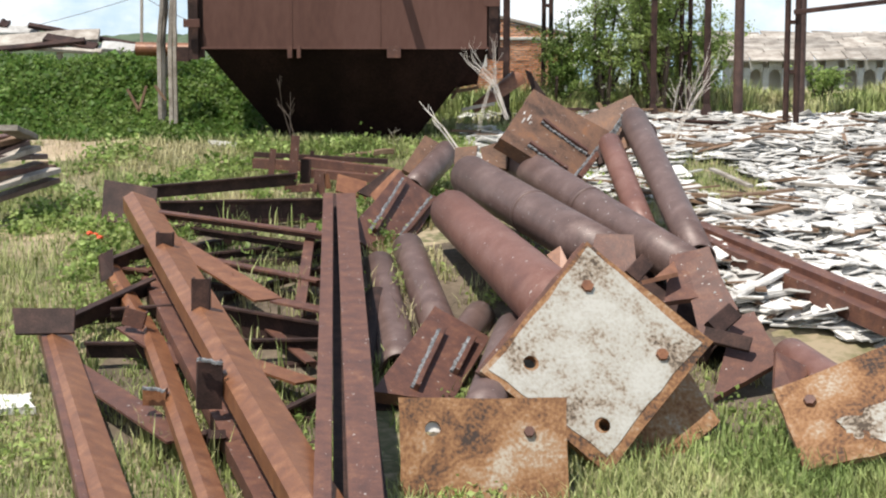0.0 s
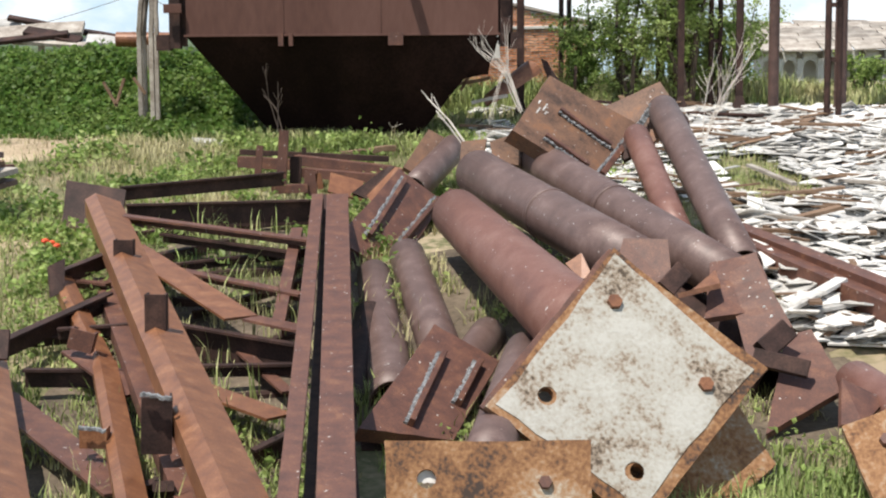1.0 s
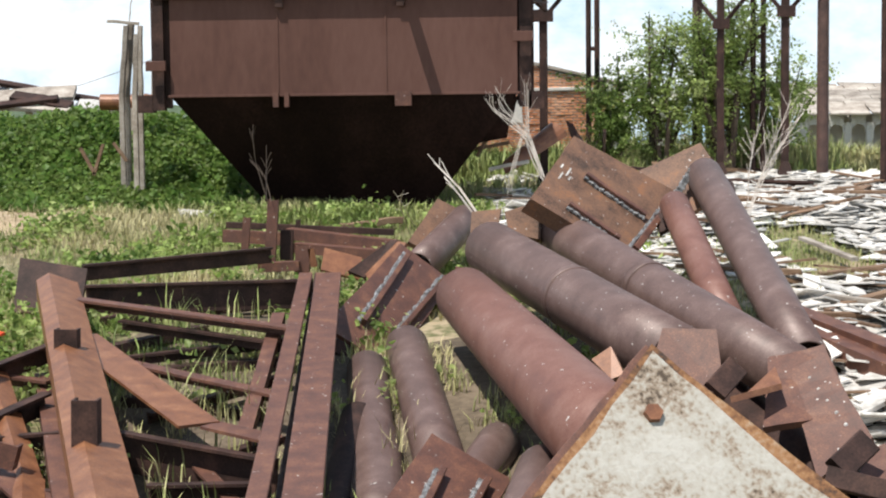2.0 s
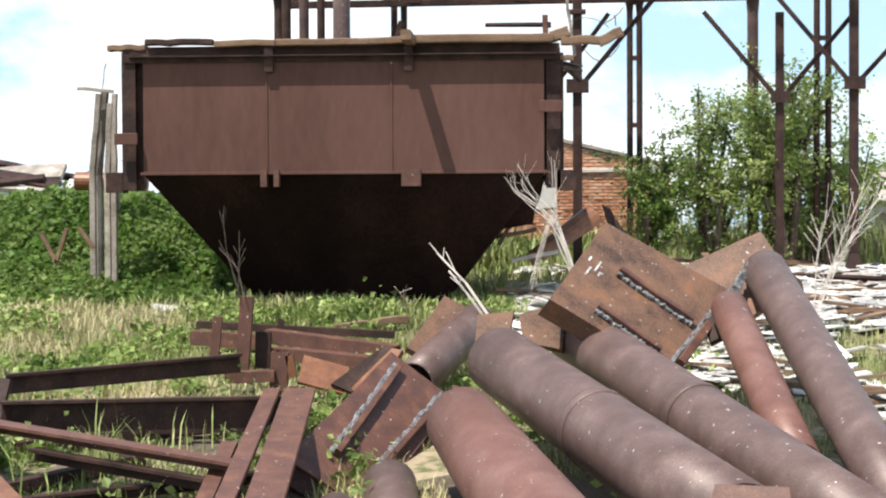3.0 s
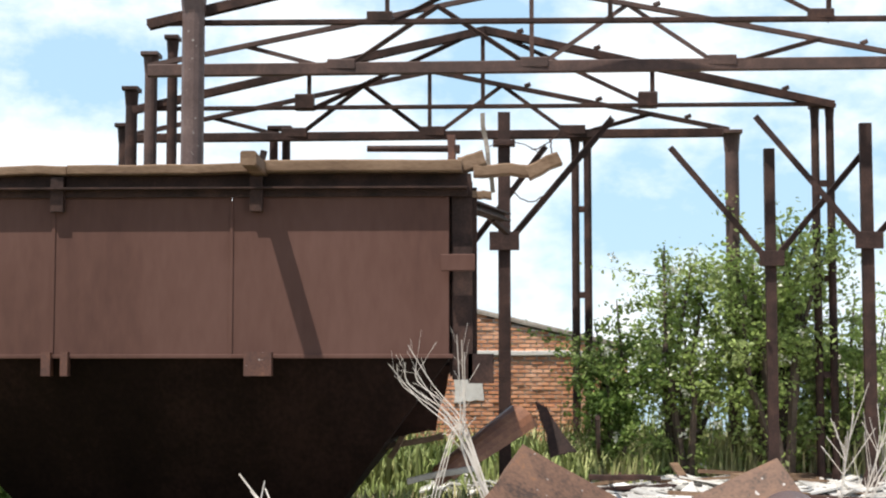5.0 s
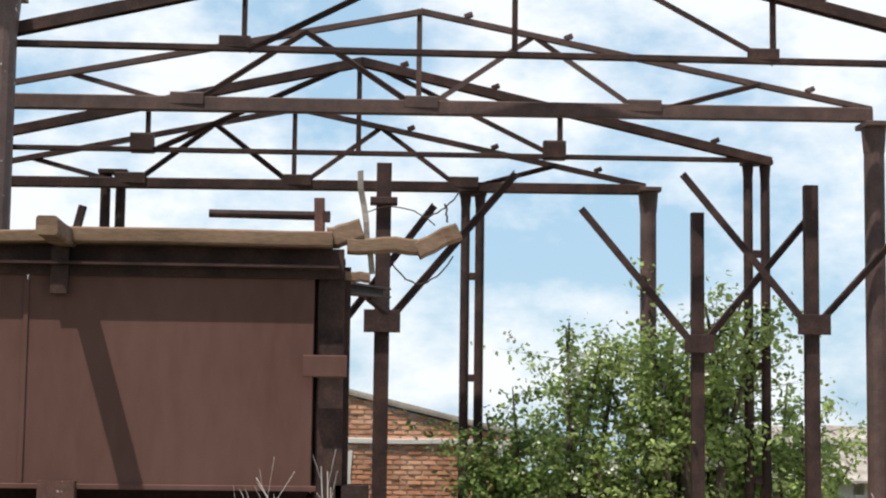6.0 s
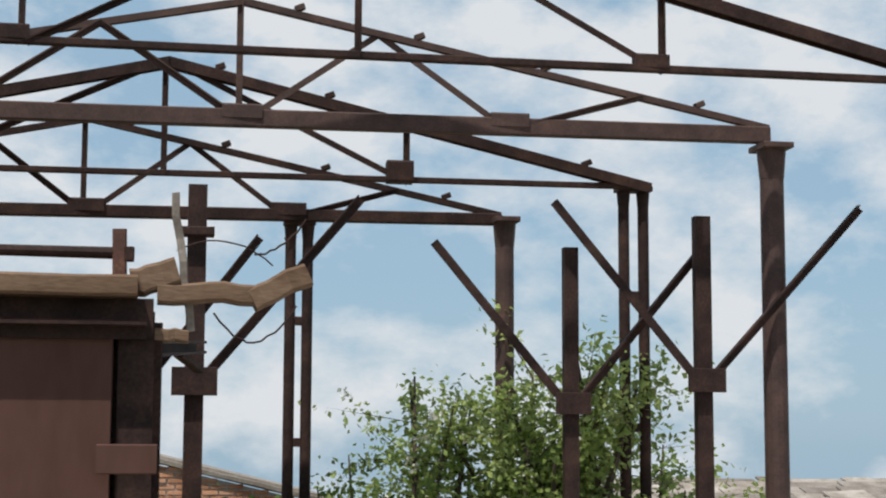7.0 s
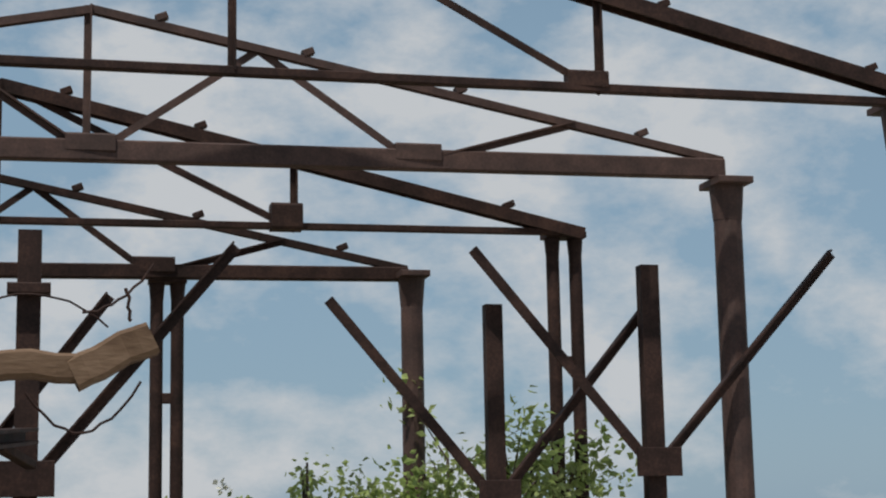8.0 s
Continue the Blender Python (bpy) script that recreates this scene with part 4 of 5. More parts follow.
def brace_pole(foot_top, w, gus_z, arms, label, capped=False):
    """A post with a gusset plate and slanting brace arms."""
    x, y, z = foot_top
    g = ground_z(y, x)
    p = thing("brace_post", (x, y, g), label, "steel post", "braced posts")
    part("shaft", bar((x, y, g), (x, y, z), channel(w, w * 0.8, 0.012), (0, -1, 0)), RUST_DARK, p)
    part("gusset", bar((x - w * 1.2, y - 0.03, gus_z), (x + w * 1.2, y - 0.03, gus_z), rect(0.025, w * 1.5)), RUST_DARK, p)
    foot = bmesh.new()
    bmesh.ops.create_cone(foot, cap_ends=True, segments=4, radius1=w * 1.7, radius2=w * 0.6, depth=w * 2.6, matrix=Matrix.Translation((x, y, g + w * 1.2)) @ Matrix.Rotation(radians(45), 4, "Z"))
    part("flared_foot", foot, RUST_DARK, p)
    if capped:
        part("cap_bracket", bar((x - w * 0.9, y, z - 0.22), (x + w * 0.9, y, z - 0.22), rect(w * 1.2, 0.04)), RUST_DARK, p)
    for end in arms:
        part("brace_arm", bar((x, y + 0.02, gus_z), end, angle_iron(0.045, 0.045, 0.008)), RUST_DARK, p)
    return p


POST_LABEL = "dark rusted steel post with slanting brace arms"
brace_pole((0.798, 20.850, 4.209), 0.085, 3.311, [(1.532, 20.900, 4.183)], POST_LABEL, True)
brace_pole((2.741, 21.600, 4.054), 0.075, 3.244, [(2.035, 21.600, 4.079), (3.423, 21.650, 4.052)], POST_LABEL)
brace_pole((3.423, 21.500, 4.223), 0.082, 3.366, [(2.643, 21.500, 4.290), (4.275, 21.500, 4.301)], POST_LABEL)
solid("loose_brace", bar((0.577, 20.980, 3.336), (1.074, 20.980, 3.998), angle_iron(0.04, 0.04, 0.008)), RUST_DARK, (0.577, 20.980, 3.336), "slanting dark steel brace fixed behind the post", "steel brace")

# a twin column further along the frame with the stub of an eaves beam
column("hall_column", footed((4.266, 20.300, 3.870)), (4.266, 20.300, 3.870), 0.075, RUST_DARK, "twin-tube steel column of the hall frame", 0.13)
solid("eaves_beam", bar((4.260, 20.250, 2.908), (5.928, 20.000, 3.105), rect(0.05, 0.06)), RUST_DARK, (4.260, 20.250, 2.908), "dark steel eaves beam fixed to a twin column", "steel beam")


# ---- broken slates over the ground ----
def slate_spots(n, box, seed):
    rng = random.Random(seed)
    out = []
    while len(out) < n:
        x, y = rng.uniform(box[0], box[1]), rng.uniform(box[2], box[3])
        edge = 2.25 + 0.25 * math.sin(y * 1.3) - 1.95 * min(1.0, max(0.0, (y - 15.6) / 1.4)) if y < 20.3 else 0.3
        if y < 13.5:
            edge += 0.05 * (13.5 - y)
        if x > 7.0 + 1.6 * noise.noise(Vector((0, y * 0.6, 2))) or y < 11.9 + 0.9 * noise.noise(Vector((x * 0.7, 0, 5))) or x < edge or (y > 22.2 and x > 4.3) or noise.noise(Vector((x * 0.55, y * 0.4, 7))) > 0.36:
            continue
        out.append((x, y, rng))
    return out


def slate_shape(rng, a, b, t=0.012):
    """An irregular broken sheet."""
    pts = [(-a, -b * rng.uniform(0.5, 1)), (a * rng.uniform(0.0, 0.4), -b), (a, -b * rng.uniform(0.2, 0.9)), (a * rng.uniform(0.6, 1), b), (-a * rng.uniform(0.5, 1), b * rng.uniform(0.6, 1))]
    n = len(pts)
    v = [(x, y, 0) for x, y in pts] + [(x, y, t) for x, y in pts]
    f = [tuple(range(n))[::-1], tuple(range(n, 2 * n))] + [(i, (i + 1) % n, n + (i + 1) % n, n + i) for i in range(n)]
    return v, f


SLATES = thing("slate_rubble", (3.2, 13.0, ground_z(13.0, 3.2)), "wide spread of broken pale cement slates over the ground", "rubble")
rng = random.Random(11)
kinds = []
for k in range(9):
    v, f = slate_shape(rng, rng.uniform(0.09, 0.24), rng.uniform(0.05, 0.13))
    me = bpy.data.meshes.new("slate")
    me.from_pydata(v, [], f)
    me.materials.append(SLATE)
    kinds.append(me)
for x, y, r in slate_spots(290, (2.1, 6.0, 11.2, 15.5), 21):
    ob = new("slate", r.choice(kinds))
    ob.parent = SLATES
    ob.matrix_basis = Matrix.Translation(-SLATES.location) @ pose(x, y, ground_z(y, x) + r.uniform(0.02, 0.12), r.gauss(0, 14), r.gauss(0, 13), r.uniform(0, 360))
verts, faces = [], []
for x, y, r in slate_spots(9500, (0.3, 9.0, 11.4, 23.6), 22):
    s = r.choice((0.4, 0.6, 0.8, 1, 1.4))
    v, f = slate_shape(r, r.uniform(0.07, 0.20) * s, r.uniform(0.04, 0.11) * s)
    m = pose(x, y, ground_z(y, x) + r.uniform(0.0, 0.06), r.gauss(0, 9), r.gauss(0, 8), r.uniform(0, 360))
    o = len(verts)
    verts += [m @ Vector(p) - SLATES.location for p in v]
    faces += [tuple(i + o for i in q) for q in f]
me = bpy.data.meshes.new("slate_fragments")
me.from_pydata(verts, [], faces)
me.materials.append(SLATE)
ob = new("slate_fragments", me)
ob.parent = SLATES
tagged(ob, kind="stuff")
verts, faces = [], []
for x, y, r in slate_spots(300, (0.3, 8.0, 11.4, 23.4), 23):
    a = r.uniform(0, 360) if r.random() < 0.5 else r.gauss(0, 25)
    m = pose(x, y, ground_z(y, x) + r.uniform(0.03, 0.09), r.gauss(0, 3), r.gauss(0, 5), a)
    w, l, t = r.uniform(0.02, 0.05), r.uniform(0.15, 0.5), r.uniform(0.01, 0.03)
    o = len(verts)
    verts += [m @ Vector(k) - SLATES.location for k in ((-l, -w, 0), (l, -w, 0), (l, w, 0), (-l, w, 0), (-l, -w, t), (l, -w, t), (l, w, t), (-l, w, t))]
    faces += [tuple(i + o for i in q) for q in ((3, 2, 1, 0), (4, 5, 6, 7), (0, 1, 5, 4), (1, 2, 6, 5), (2, 3, 7, 6), (3, 0, 4, 7))]
me = bpy.data.meshes.new("lath_fragments")
me.from_pydata(verts, [], faces)
me.materials.append(WOOD)
ob = new("lath_fragments", me)
ob.parent = SLATES
tagged(ob, "dark broken laths among the slates", kind="stuff")
for p, q, w in (((2.156, 12.325, 0.625), (2.661, 12.725, 0.784), 0.10), ((2.209, 12.380, 0.594), (2.707, 12.515, 0.661), 0.09), ((2.388, 14.918, 1.023), (3.470, 14.089, 0.938), 0.07), ((3.459, 16.387, 1.155), (4.323, 16.081, 1.126), 0.08), ((2.805, 17.215, 1.232), (3.037, 16.229, 1.141), 0.06)):
    solid("board", bar(p, q, rect(w, 0.03), (0, 0, 1), 2, 0.004), SLATE if w > 0.085 else WOOD_GREY, p, "pale weathered board lying on the broken slates", "board", "boards on the slates")
for p, q in (((1.393, 21.064, 1.570), (1.977, 21.323, 1.584)), ((2.705, 20.718, 1.552), (3.507, 20.351, 1.532))):
    solid("ground_beam", bar(p, q, i_beam(0.12, 0.10, 0.02)), RUST_DARK, p, "rusty steel rail lying across the slates", "steel beam", "rails on the slates")


# ---- leaves, grass and twigs ----
def leaf_mesh(name, spots, size, mat, seed, droop=0.5, narrow=0.3, kind="stuff", parent=None, label="", category=""):
    """Many small folded leaves at the spots."""
    rng = np.random.RandomState(seed)
    p = np.array(spots, dtype=float)
    n = len(p)
    a = rng.normal(size=(n, 3))
    a[:, 2] = a[:, 2] * 0.6 - droop
    a /= np.linalg.norm(a, axis=1)[:, None]
    b = np.cross(a, rng.normal(size=(n, 3)))
    b /= np.linalg.norm(b, axis=1)[:, None] + 1e-9
    c = np.cross(a, b)
    s = (size * rng.uniform(0.55, 1.3, n))[:, None]
    mid = p + a * s * 0.5
    v = np.stack([p, mid + b * s * narrow + c * s * 0.12, p + a * s, mid - b * s * narrow + c * s * 0.12], 1).reshape(-1, 3)
    if parent:
        v = v - np.array(parent.location)
    i = np.arange(n)[:, None] * 4
    f = np.concatenate([i + [[0, 1, 2]], i + [[0, 2, 3]]])
    me = bpy.data.meshes.new(name)
    me.from_pydata(v.tolist(), [], f.tolist())
    me.materials.append(mat)
    ob = new(name, me)
    if parent:
        ob.parent = parent
    return tagged(ob, label, category, kind=kind)


def branch_points(start, end, n, spread, rng):
    s, e = np.array(start), np.array(end)
    k = rng.beta(2.2, 1.3, n)[:, None]
    return s + (e - s) * k + rng.normal(size=(n, 3)) * spread * (0.35 + 0.65 * k)


def shrub(name, at, height, width, limbs, leaves, size, mats, label, seed, blossom=0, lean=(0, 0), spread=0.13, bare=0.25):
    """A trunk, tapering limbs and a crown of separate leaves."""
    rng = np.random.RandomState(seed)
    x, y = at
    z = ground_z(y, x)
    t = thing(name, (x, y, z), label, "tree" if height > 1.2 else "shrub")
    wood = bmesh.new()
    pts = []
    for i in range(limbs):
        ang = 2 * math.pi * (i + rng.uniform(-0.3, 0.3)) / limbs
        out = width * rng.uniform(0.25, 1.0) * 0.5
        top = height * rng.uniform(0.55, 1.0) * (1.1 - 0.45 * out / (width * 0.5 + 1e-6))
        foot = Vector((x + rng.uniform(-0.1, 0.1) * width, y + rng.uniform(-0.1, 0.1) * width, z - 0.05))
        end = Vector((x + out * math.cos(ang) + lean[0] * top, y + out * 0.8 * math.sin(ang) + lean[1] * top, z + top))
        mid = foot.lerp(end, 0.5) + Vector((rng.uniform(-1, 1), rng.uniform(-1, 1), 1)) * 0.06 * height
        r = 0.018 * height
        for a, b, r0, r1 in ((foot, mid, r, r * 0.6), (mid, end, r * 0.6, r * 0.15)):
            d, s, u = axes(a, b, (0, 1, 0))
            rings = [[wood.verts.new(c + s * (q * math.cos(w)) + u * (q * math.sin(w))) for w in (0, 1.26, 2.51, 3.77, 5.03)] for c, q in ((a, r0), (b, r1))]
            for j in range(5):
                wood.faces.new((rings[0][j], rings[0][(j + 1) % 5], rings[1][(j + 1) % 5], rings[1][j]))
        m = leaves // limbs // 13
        for _ in range(13):
            k = rng.beta(1.5, 1.15) * (1 - bare) + bare
            q = foot.lerp(mid, k * 2) if k < 0.5 else mid.lerp(end, k * 2 - 1)
            e = q + Vector((rng.normal() * 0.15, rng.normal() * 0.12, rng.uniform(-0.02, 0.16))) * height * (0.45 + 0.55 * k)
            d, s, u = axes(q, e, (0, 1, 0))
            w0 = 0.0022 * height
            ring = [wood.verts.new(q + s * (w0 * c0) + u * (w0 * s0)) for c0, s0 in ((1, 0), (-0.5, 0.87), (-0.5, -0.87))]
            tip = wood.verts.new(e)
            for j in range(3):
                wood.faces.new((ring[j], ring[(j + 1) % 3], tip))
            pts.append(branch_points(q, e, m, spread * height * 0.16, rng))
        pts.append(branch_points(mid, end, m * 2, spread * height * 0.14, rng))
    part("trunk", wood, BARK, t)
    pts = np.concatenate(pts)
    pts = pts[pts[:, 2] > z + 0.02]
    half = len(pts) * 3 // 10
    sel = rng.permutation(len(pts))
    leaf_mesh("crown", pts[sel[:half]], size, mats[0], seed + 1, parent=t)
    leaf_mesh("crown", pts[sel[half:]], size, mats[1], seed + 2, parent=t)
    if blossom:
        b = []
        for _ in range(blossom):
            q = pts[rng.randint(len(pts))] + np.array([0, -0.05, 0.02])
            b.append(q + rng.normal(size=(14, 3)) * 0.022)
        leaf_mesh("blossom", np.concatenate(b), 0.025, BLOSSOM, seed + 3, droop=-0.5, narrow=0.6, parent=t, label="clusters of white blossom")
    return t


BUSH = "leafy green tree growing among the hall posts"
shrub("young_tree", (2.86, 22.3), 2.62, 1.25, 16, 11500, 0.050, (LEAF_LIGHT, LEAF_LIGHT), BUSH, 15, 10, spread=0.14, bare=0.06)
shrub("young_tree", (2.16, 22.4), 2.12, 0.85, 11, 7000, 0.046, (LEAF_LIGHT, LEAF_LIGHT), "bushy green elder with white blossom by the hall posts", 6, 46, spread=0.16, bare=0.05)
shrub("young_tree", (3.40, 22.5), 1.72, 1.25, 12, 6800, 0.048, (LEAF_LIGHT, LEAF_LIGHT), BUSH, 7, 4, spread=0.15, bare=0.06)
shrub("elder_bush", (1.62, 22.1), 1.52, 0.55, 11, 6500, 0.044, (LEAF_LIGHT, LEAF), "rounded green elder bush beside the twin column", 8, 12, spread=0.16, bare=0.08)
shrub("young_tree", (5.30, 23.0), 0.95, 0.7, 6, 1500, 0.055, (LEAF, LEAF_LIGHT), "small spindly sapling in high weeds", 9, 0)



def weeds(name, box, n, h, mat, seed, label, fill=None, lean=0.5, width=0.007):
    """Bent blades of grass as one mesh."""
    rng = np.random.RandomState(seed)
    x = rng.uniform(box[0], box[1], n)
    y = rng.uniform(box[2], box[3], n)
    fade = np.minimum(np.minimum(x - box[0], box[1] - x) / (0.22 * (box[1] - box[0])), np.minimum(y - box[2], box[3] - y) / (0.12 * (box[3] - box[2])))
    soft_edge = rng.uniform(0, 1, n) < fade + 0.12
    x, y = x[soft_edge], y[soft_edge]
    keep = np.array([fill(a, b) for a, b in zip(x, y)]) if fill else np.ones(len(x), bool)
    x, y = x[keep], y[keep]
    n = len(x)
    tuft = np.array([0.65 + 0.7 * max(0.0, 0.5 + noise.noise(Vector((a * 1.1, b * 1.1, seed)))) for a, b in zip(x, y)])
    z = np.array([ground_z(b, a) for a, b in zip(x, y)]) - 0.01
    hh = h * rng.uniform(0.35, 1.15, n) * tuft
    ang = rng.uniform(0, 2 * np.pi, n)
    dx, dy = np.cos(ang), np.sin(ang)
    bend = hh * lean * rng.uniform(0.1, 1.0, n)
    w = width * rng.uniform(0.6, 1.5, n)
    base = np.stack([x, y, z], 1)
    side = np.stack([-dy * w, dx * w, 0 * w], 1)
    mid = base + np.stack([dx * bend * 0.35, dy * bend * 0.35, hh * 0.6], 1)
    tip = base + np.stack([dx * bend, dy * bend, hh * rng.uniform(0.8, 1.0, n)], 1)
    v = np.stack([base - side, base + side, mid - side * 0.7, mid + side * 0.7, tip], 1).reshape(-1, 3)
    i = np.arange(n)[:, None] * 5
    f = np.concatenate([i + [[0, 1, 3]], i + [[0, 3, 2]], i + [[2, 3, 4]]])
    me = bpy.data.meshes.new(name)
    me.from_pydata(v.tolist(), [], f.tolist())
    me.materials.append(mat)
    return tagged(new(name, me), label, "grass", kind="stuff")


def meadow(x, y):
    if x < -3.6 and 16.6 < y < 19.6 and noise.noise(Vector((x * 1.1, y * 1.1, 3))) < 0.12:
        return False
    if 9.6 < y < 15.2 and -0.25 < x < 2.2:
        return noise.noise(Vector((x * 2.0, y * 2.0, 8))) > 0.02
    if 9.0 < y < 15.6 and -2.4 < x < -0.25 and noise.noise(Vector((x * 1.7, y * 1.7, 8))) < -0.1:
        return False
    if y < 20.5 and x > 2.2 and y > 11.2:
        return noise.noise(Vector((x * 0.55, y * 0.4, 7))) > 0.33
    if y > 16.6 and 0.15 < x < 4.2:
        return noise.noise(Vector((x * 0.9, y * 0.9, 6))) > 0.25
    return noise.noise(Vector((x * 0.5, y * 0.5, 3))) > -0.28 or noise.noise(Vector((x * 3, y * 3, 5))) > 0.15


def bare(x, y):
    if y > 17.0 and x > -2.2:
        return False
    if 9.0 < y < 15.4 and -2.4 < x < 2.2 and noise.noise(Vector((x * 2, y * 2, 8))) < 0.2:
        return False
    return x < 2.2 and noise.noise(Vector((x * 0.5, y * 0.5, 3))) < 0.12


def tufts(x, y):
    return noise.noise(Vector((x * 2.6, y * 2.2, 14))) > 0.12


weeds("grass", (-6.0, 4.5, 6.2, 13.2), 80000, 0.12, GRASS, 31, "rough green grass round the scrap heap", meadow, 0.9, 0.0045)
weeds("grass", (-8.0, 4.2, 12.0, 19.8), 110000, 0.12, GRASS, 32, "rough green grass and weeds before the hopper", meadow, 0.9, 0.0038)
weeds("dry_grass", (-8.0, 4.4, 6.2, 19.8), 62000, 0.10, DRY, 33, "pale dry grass stalks among the green", bare, 1.1, 0.0035)
weeds("tall_weeds", (1.2, 4.4, 22.2, 24.2), 9000, 0.50, GRASS, 83, "tall green weeds at the foot of the young trees", None, 0.5, 0.008)
weeds("tall_weeds", (3.6, 8.6, 22.0, 25.7), 22000, 0.33, GRASS, 34, "tall green weeds behind the broken slates", None, 0.6, 0.010)
weeds("grass", (-2.6, 2.3, 19.4, 23.5), 9000, 0.16, GRASS, 39, "rough grass behind the hopper", meadow, 0.8, 0.007)
weeds("tall_weeds", (-2.4, 0.6, 17.9, 18.9), 2600, 0.13, GRASS, 35, "tall grass at the foot of the hopper", None, 0.7, 0.007)
weeds("tall_weeds", (-0.9, 1.9, 21.6, 23.5), 7000, 0.42, GRASS, 36, "tall weeds before the brick building", None, 0.6, 0.012)
weeds("grass", (0.6, 4.4, 7.2, 10.2), 18000, 0.20, GRASS, 37, "tall green and yellow grass beside the rusty plates", None, 0.9, 0.004)
weeds("tall_weeds", (-2.2, -0.9, 8.6, 14.6), 3600, 0.30, GRASS, 81, "tall green grass growing up through the fallen trusses", tufts, 0.7, 0.0045)
weeds("tall_weeds", (-0.75, 0.55, 10.6, 13.6), 1300, 0.24, GRASS, 82, "tufts of long green grass between the scrapped columns", tufts, 0.6, 0.0045)
weeds("far_grass", (-14, -3, 20, 34), 14000, 0.30, GRASS, 38, "distant rough grass behind the hedge", None, 0.6, 0.02)


# a bare sandy patch before the hedge
def sand_patch(cx, cy, rx, ry, seed, label, mat=None):
    verts, faces = [], []
    n, m = 40, 6
    for j in range(m + 1):
        for i in range(n):
            a = 2 * math.pi * i / n
            k = j / m * (1 + 0.35 * noise.noise(Vector((math.cos(a) * 1.5, math.sin(a) * 1.5, seed))))
            x, y = cx + rx * k * math.cos(a), cy + ry * k * math.sin(a)
            verts.append((x, y, ground_z(y, x) + 0.014 * (1 - (j / m) ** 4) - 0.004 * (j == m)))
    for j in range(m):
        for i in range(n):
            faces.append((j * n + i, j * n + (i + 1) % n, (j + 1) * n + (i + 1) % n, (j + 1) * n + i))
    me = bpy.data.meshes.new("bare_soil")
    me.from_pydata(verts, [], faces)
    me.materials.append(mat or SAND)
    return tagged(new("bare_soil", me), label, "ground", kind="structure")


SAND = blotchy("sandy_soil", [(0.24, 0.18, 0.11), (0.38, 0.29, 0.19), (0.46, 0.37, 0.26)], 1.6, 22, 0.95, 0, 0.6, spread=0.5)
sand_patch(-4.6, 18.6, 1.5, 0.9, 1, "bare sandy soil before the hedge")
# earth patches whose dark colour stands for the shade under heap and trusses
SHADE_EARTH = blotchy("shade_dark_earth", [(0.06, 0.045, 0.03), (0.11, 0.083, 0.056), (0.17, 0.13, 0.09)], 2.4, 30, 0.95, 0, 0.7, spread=0.5)
sand_patch(0.85, 12.2, 1.5, 2.9, 4, "earth patch under the heap, darkened for its shade", SHADE_EARTH)
sand_patch(-1.4, 12.0, 1.2, 2.9, 5, "earth patch under the fallen trusses, darkened for their shade", SHADE_EARTH)
sand_patch(-3.3, 14.6, 0.9, 0.45, 2, "bare sandy soil by the stack of boards")


# broad-leaved weeds in clumps
def clumps(n, box, seed, size):
    rng = np.random.RandomState(seed)
    out = []
    while len(out) < n:
        x, y = rng.uniform(box[0], box[1]), rng.uniform(box[2], box[3])
        if not meadow(x, y) or noise.noise(Vector((x * 1.3, y * 1.3, 12))) < 0.05:
            continue
        h = rng.uniform(0.05, 0.2)
        m = rng.randint(10, 26)
        q = rng.normal(size=(m, 3)) * np.array([0.07, 0.07, 0.3 * h])
        out += [tuple(k + np.array([x, y, ground_z(y, x) + h * 0.5])) for k in q if k[2] > -h * 0.5]
    return out


leaf_mesh("low_weeds", clumps(5000, (-6, 2.2, 8.2, 13), 71, 0.05), 0.045, LEAF_LIGHT, 72, 0.0, 0.4, label="low broad-leaved weeds in the grass", category="weeds")
leaf_mesh("low_weeds", clumps(8000, (-6.5, 1.5, 13, 19), 73, 0.05), 0.055, LEAF_LIGHT, 74, 0.0, 0.4, label="low broad-leaved weeds before the hedge", category="weeds")
leaf_mesh("low_weeds", clumps(5000, (-6.5, 1.0, 13, 18.6), 75, 0.05), 0.06, LEAF, 76, 0.0, 0.4, label="dark low weeds in clumps before the hedge", category="weeds")


# the hedge of low creepers and nettles
def hedge_points(n, seed):
    rng = np.random.RandomState(seed)
    out = []
    while len(out) < n:
        x, y = rng.uniform(-7.2, -2.0), rng.uniform(18.7, 22.5)
        top = 0.76 + 0.24 * noise.noise(Vector((x * 1.2, y * 1.2, 9))) + 0.08 * noise.noise(Vector((x * 4, y * 4, 9)))
        top *= min(1.0, max(0.0, (y - 18.8 + 0.3 * noise.noise(Vector((x * 1.3, 0, 2)))) / 2.3)) ** 0.8
        if x > -2.9:
            top *= max(0.0, (-2.0 - x) / 0.9)
        if x < -3.5:
            top *= min(1.0, max(0.0, (y - 19.1 - 0.4 * noise.noise(Vector((x * 1.3, 0, 2)))) / 1.7)) ** 0.7
        if top <= 0.03:
            continue
        k = rng.uniform(0, 1) ** 0.45
        out.append((x, y, ground_z(y, x) + top * k))
    return out


hedge = thing("hedge", (-4.6, 20.0, ground_z(20.0, -4.6)), "low dark green hedge of nettles and creepers", "hedge", kind="")
pts = hedge_points(50000, 41)
leaf_mesh("foliage", pts[:20000], 0.068, LEAF_DARK, 42, droop=0.2, narrow=0.5, parent=hedge)
leaf_mesh("foliage", pts[20000:], 0.062, LEAF, 43, droop=0.2, narrow=0.5, parent=hedge)
core = bmesh.new()
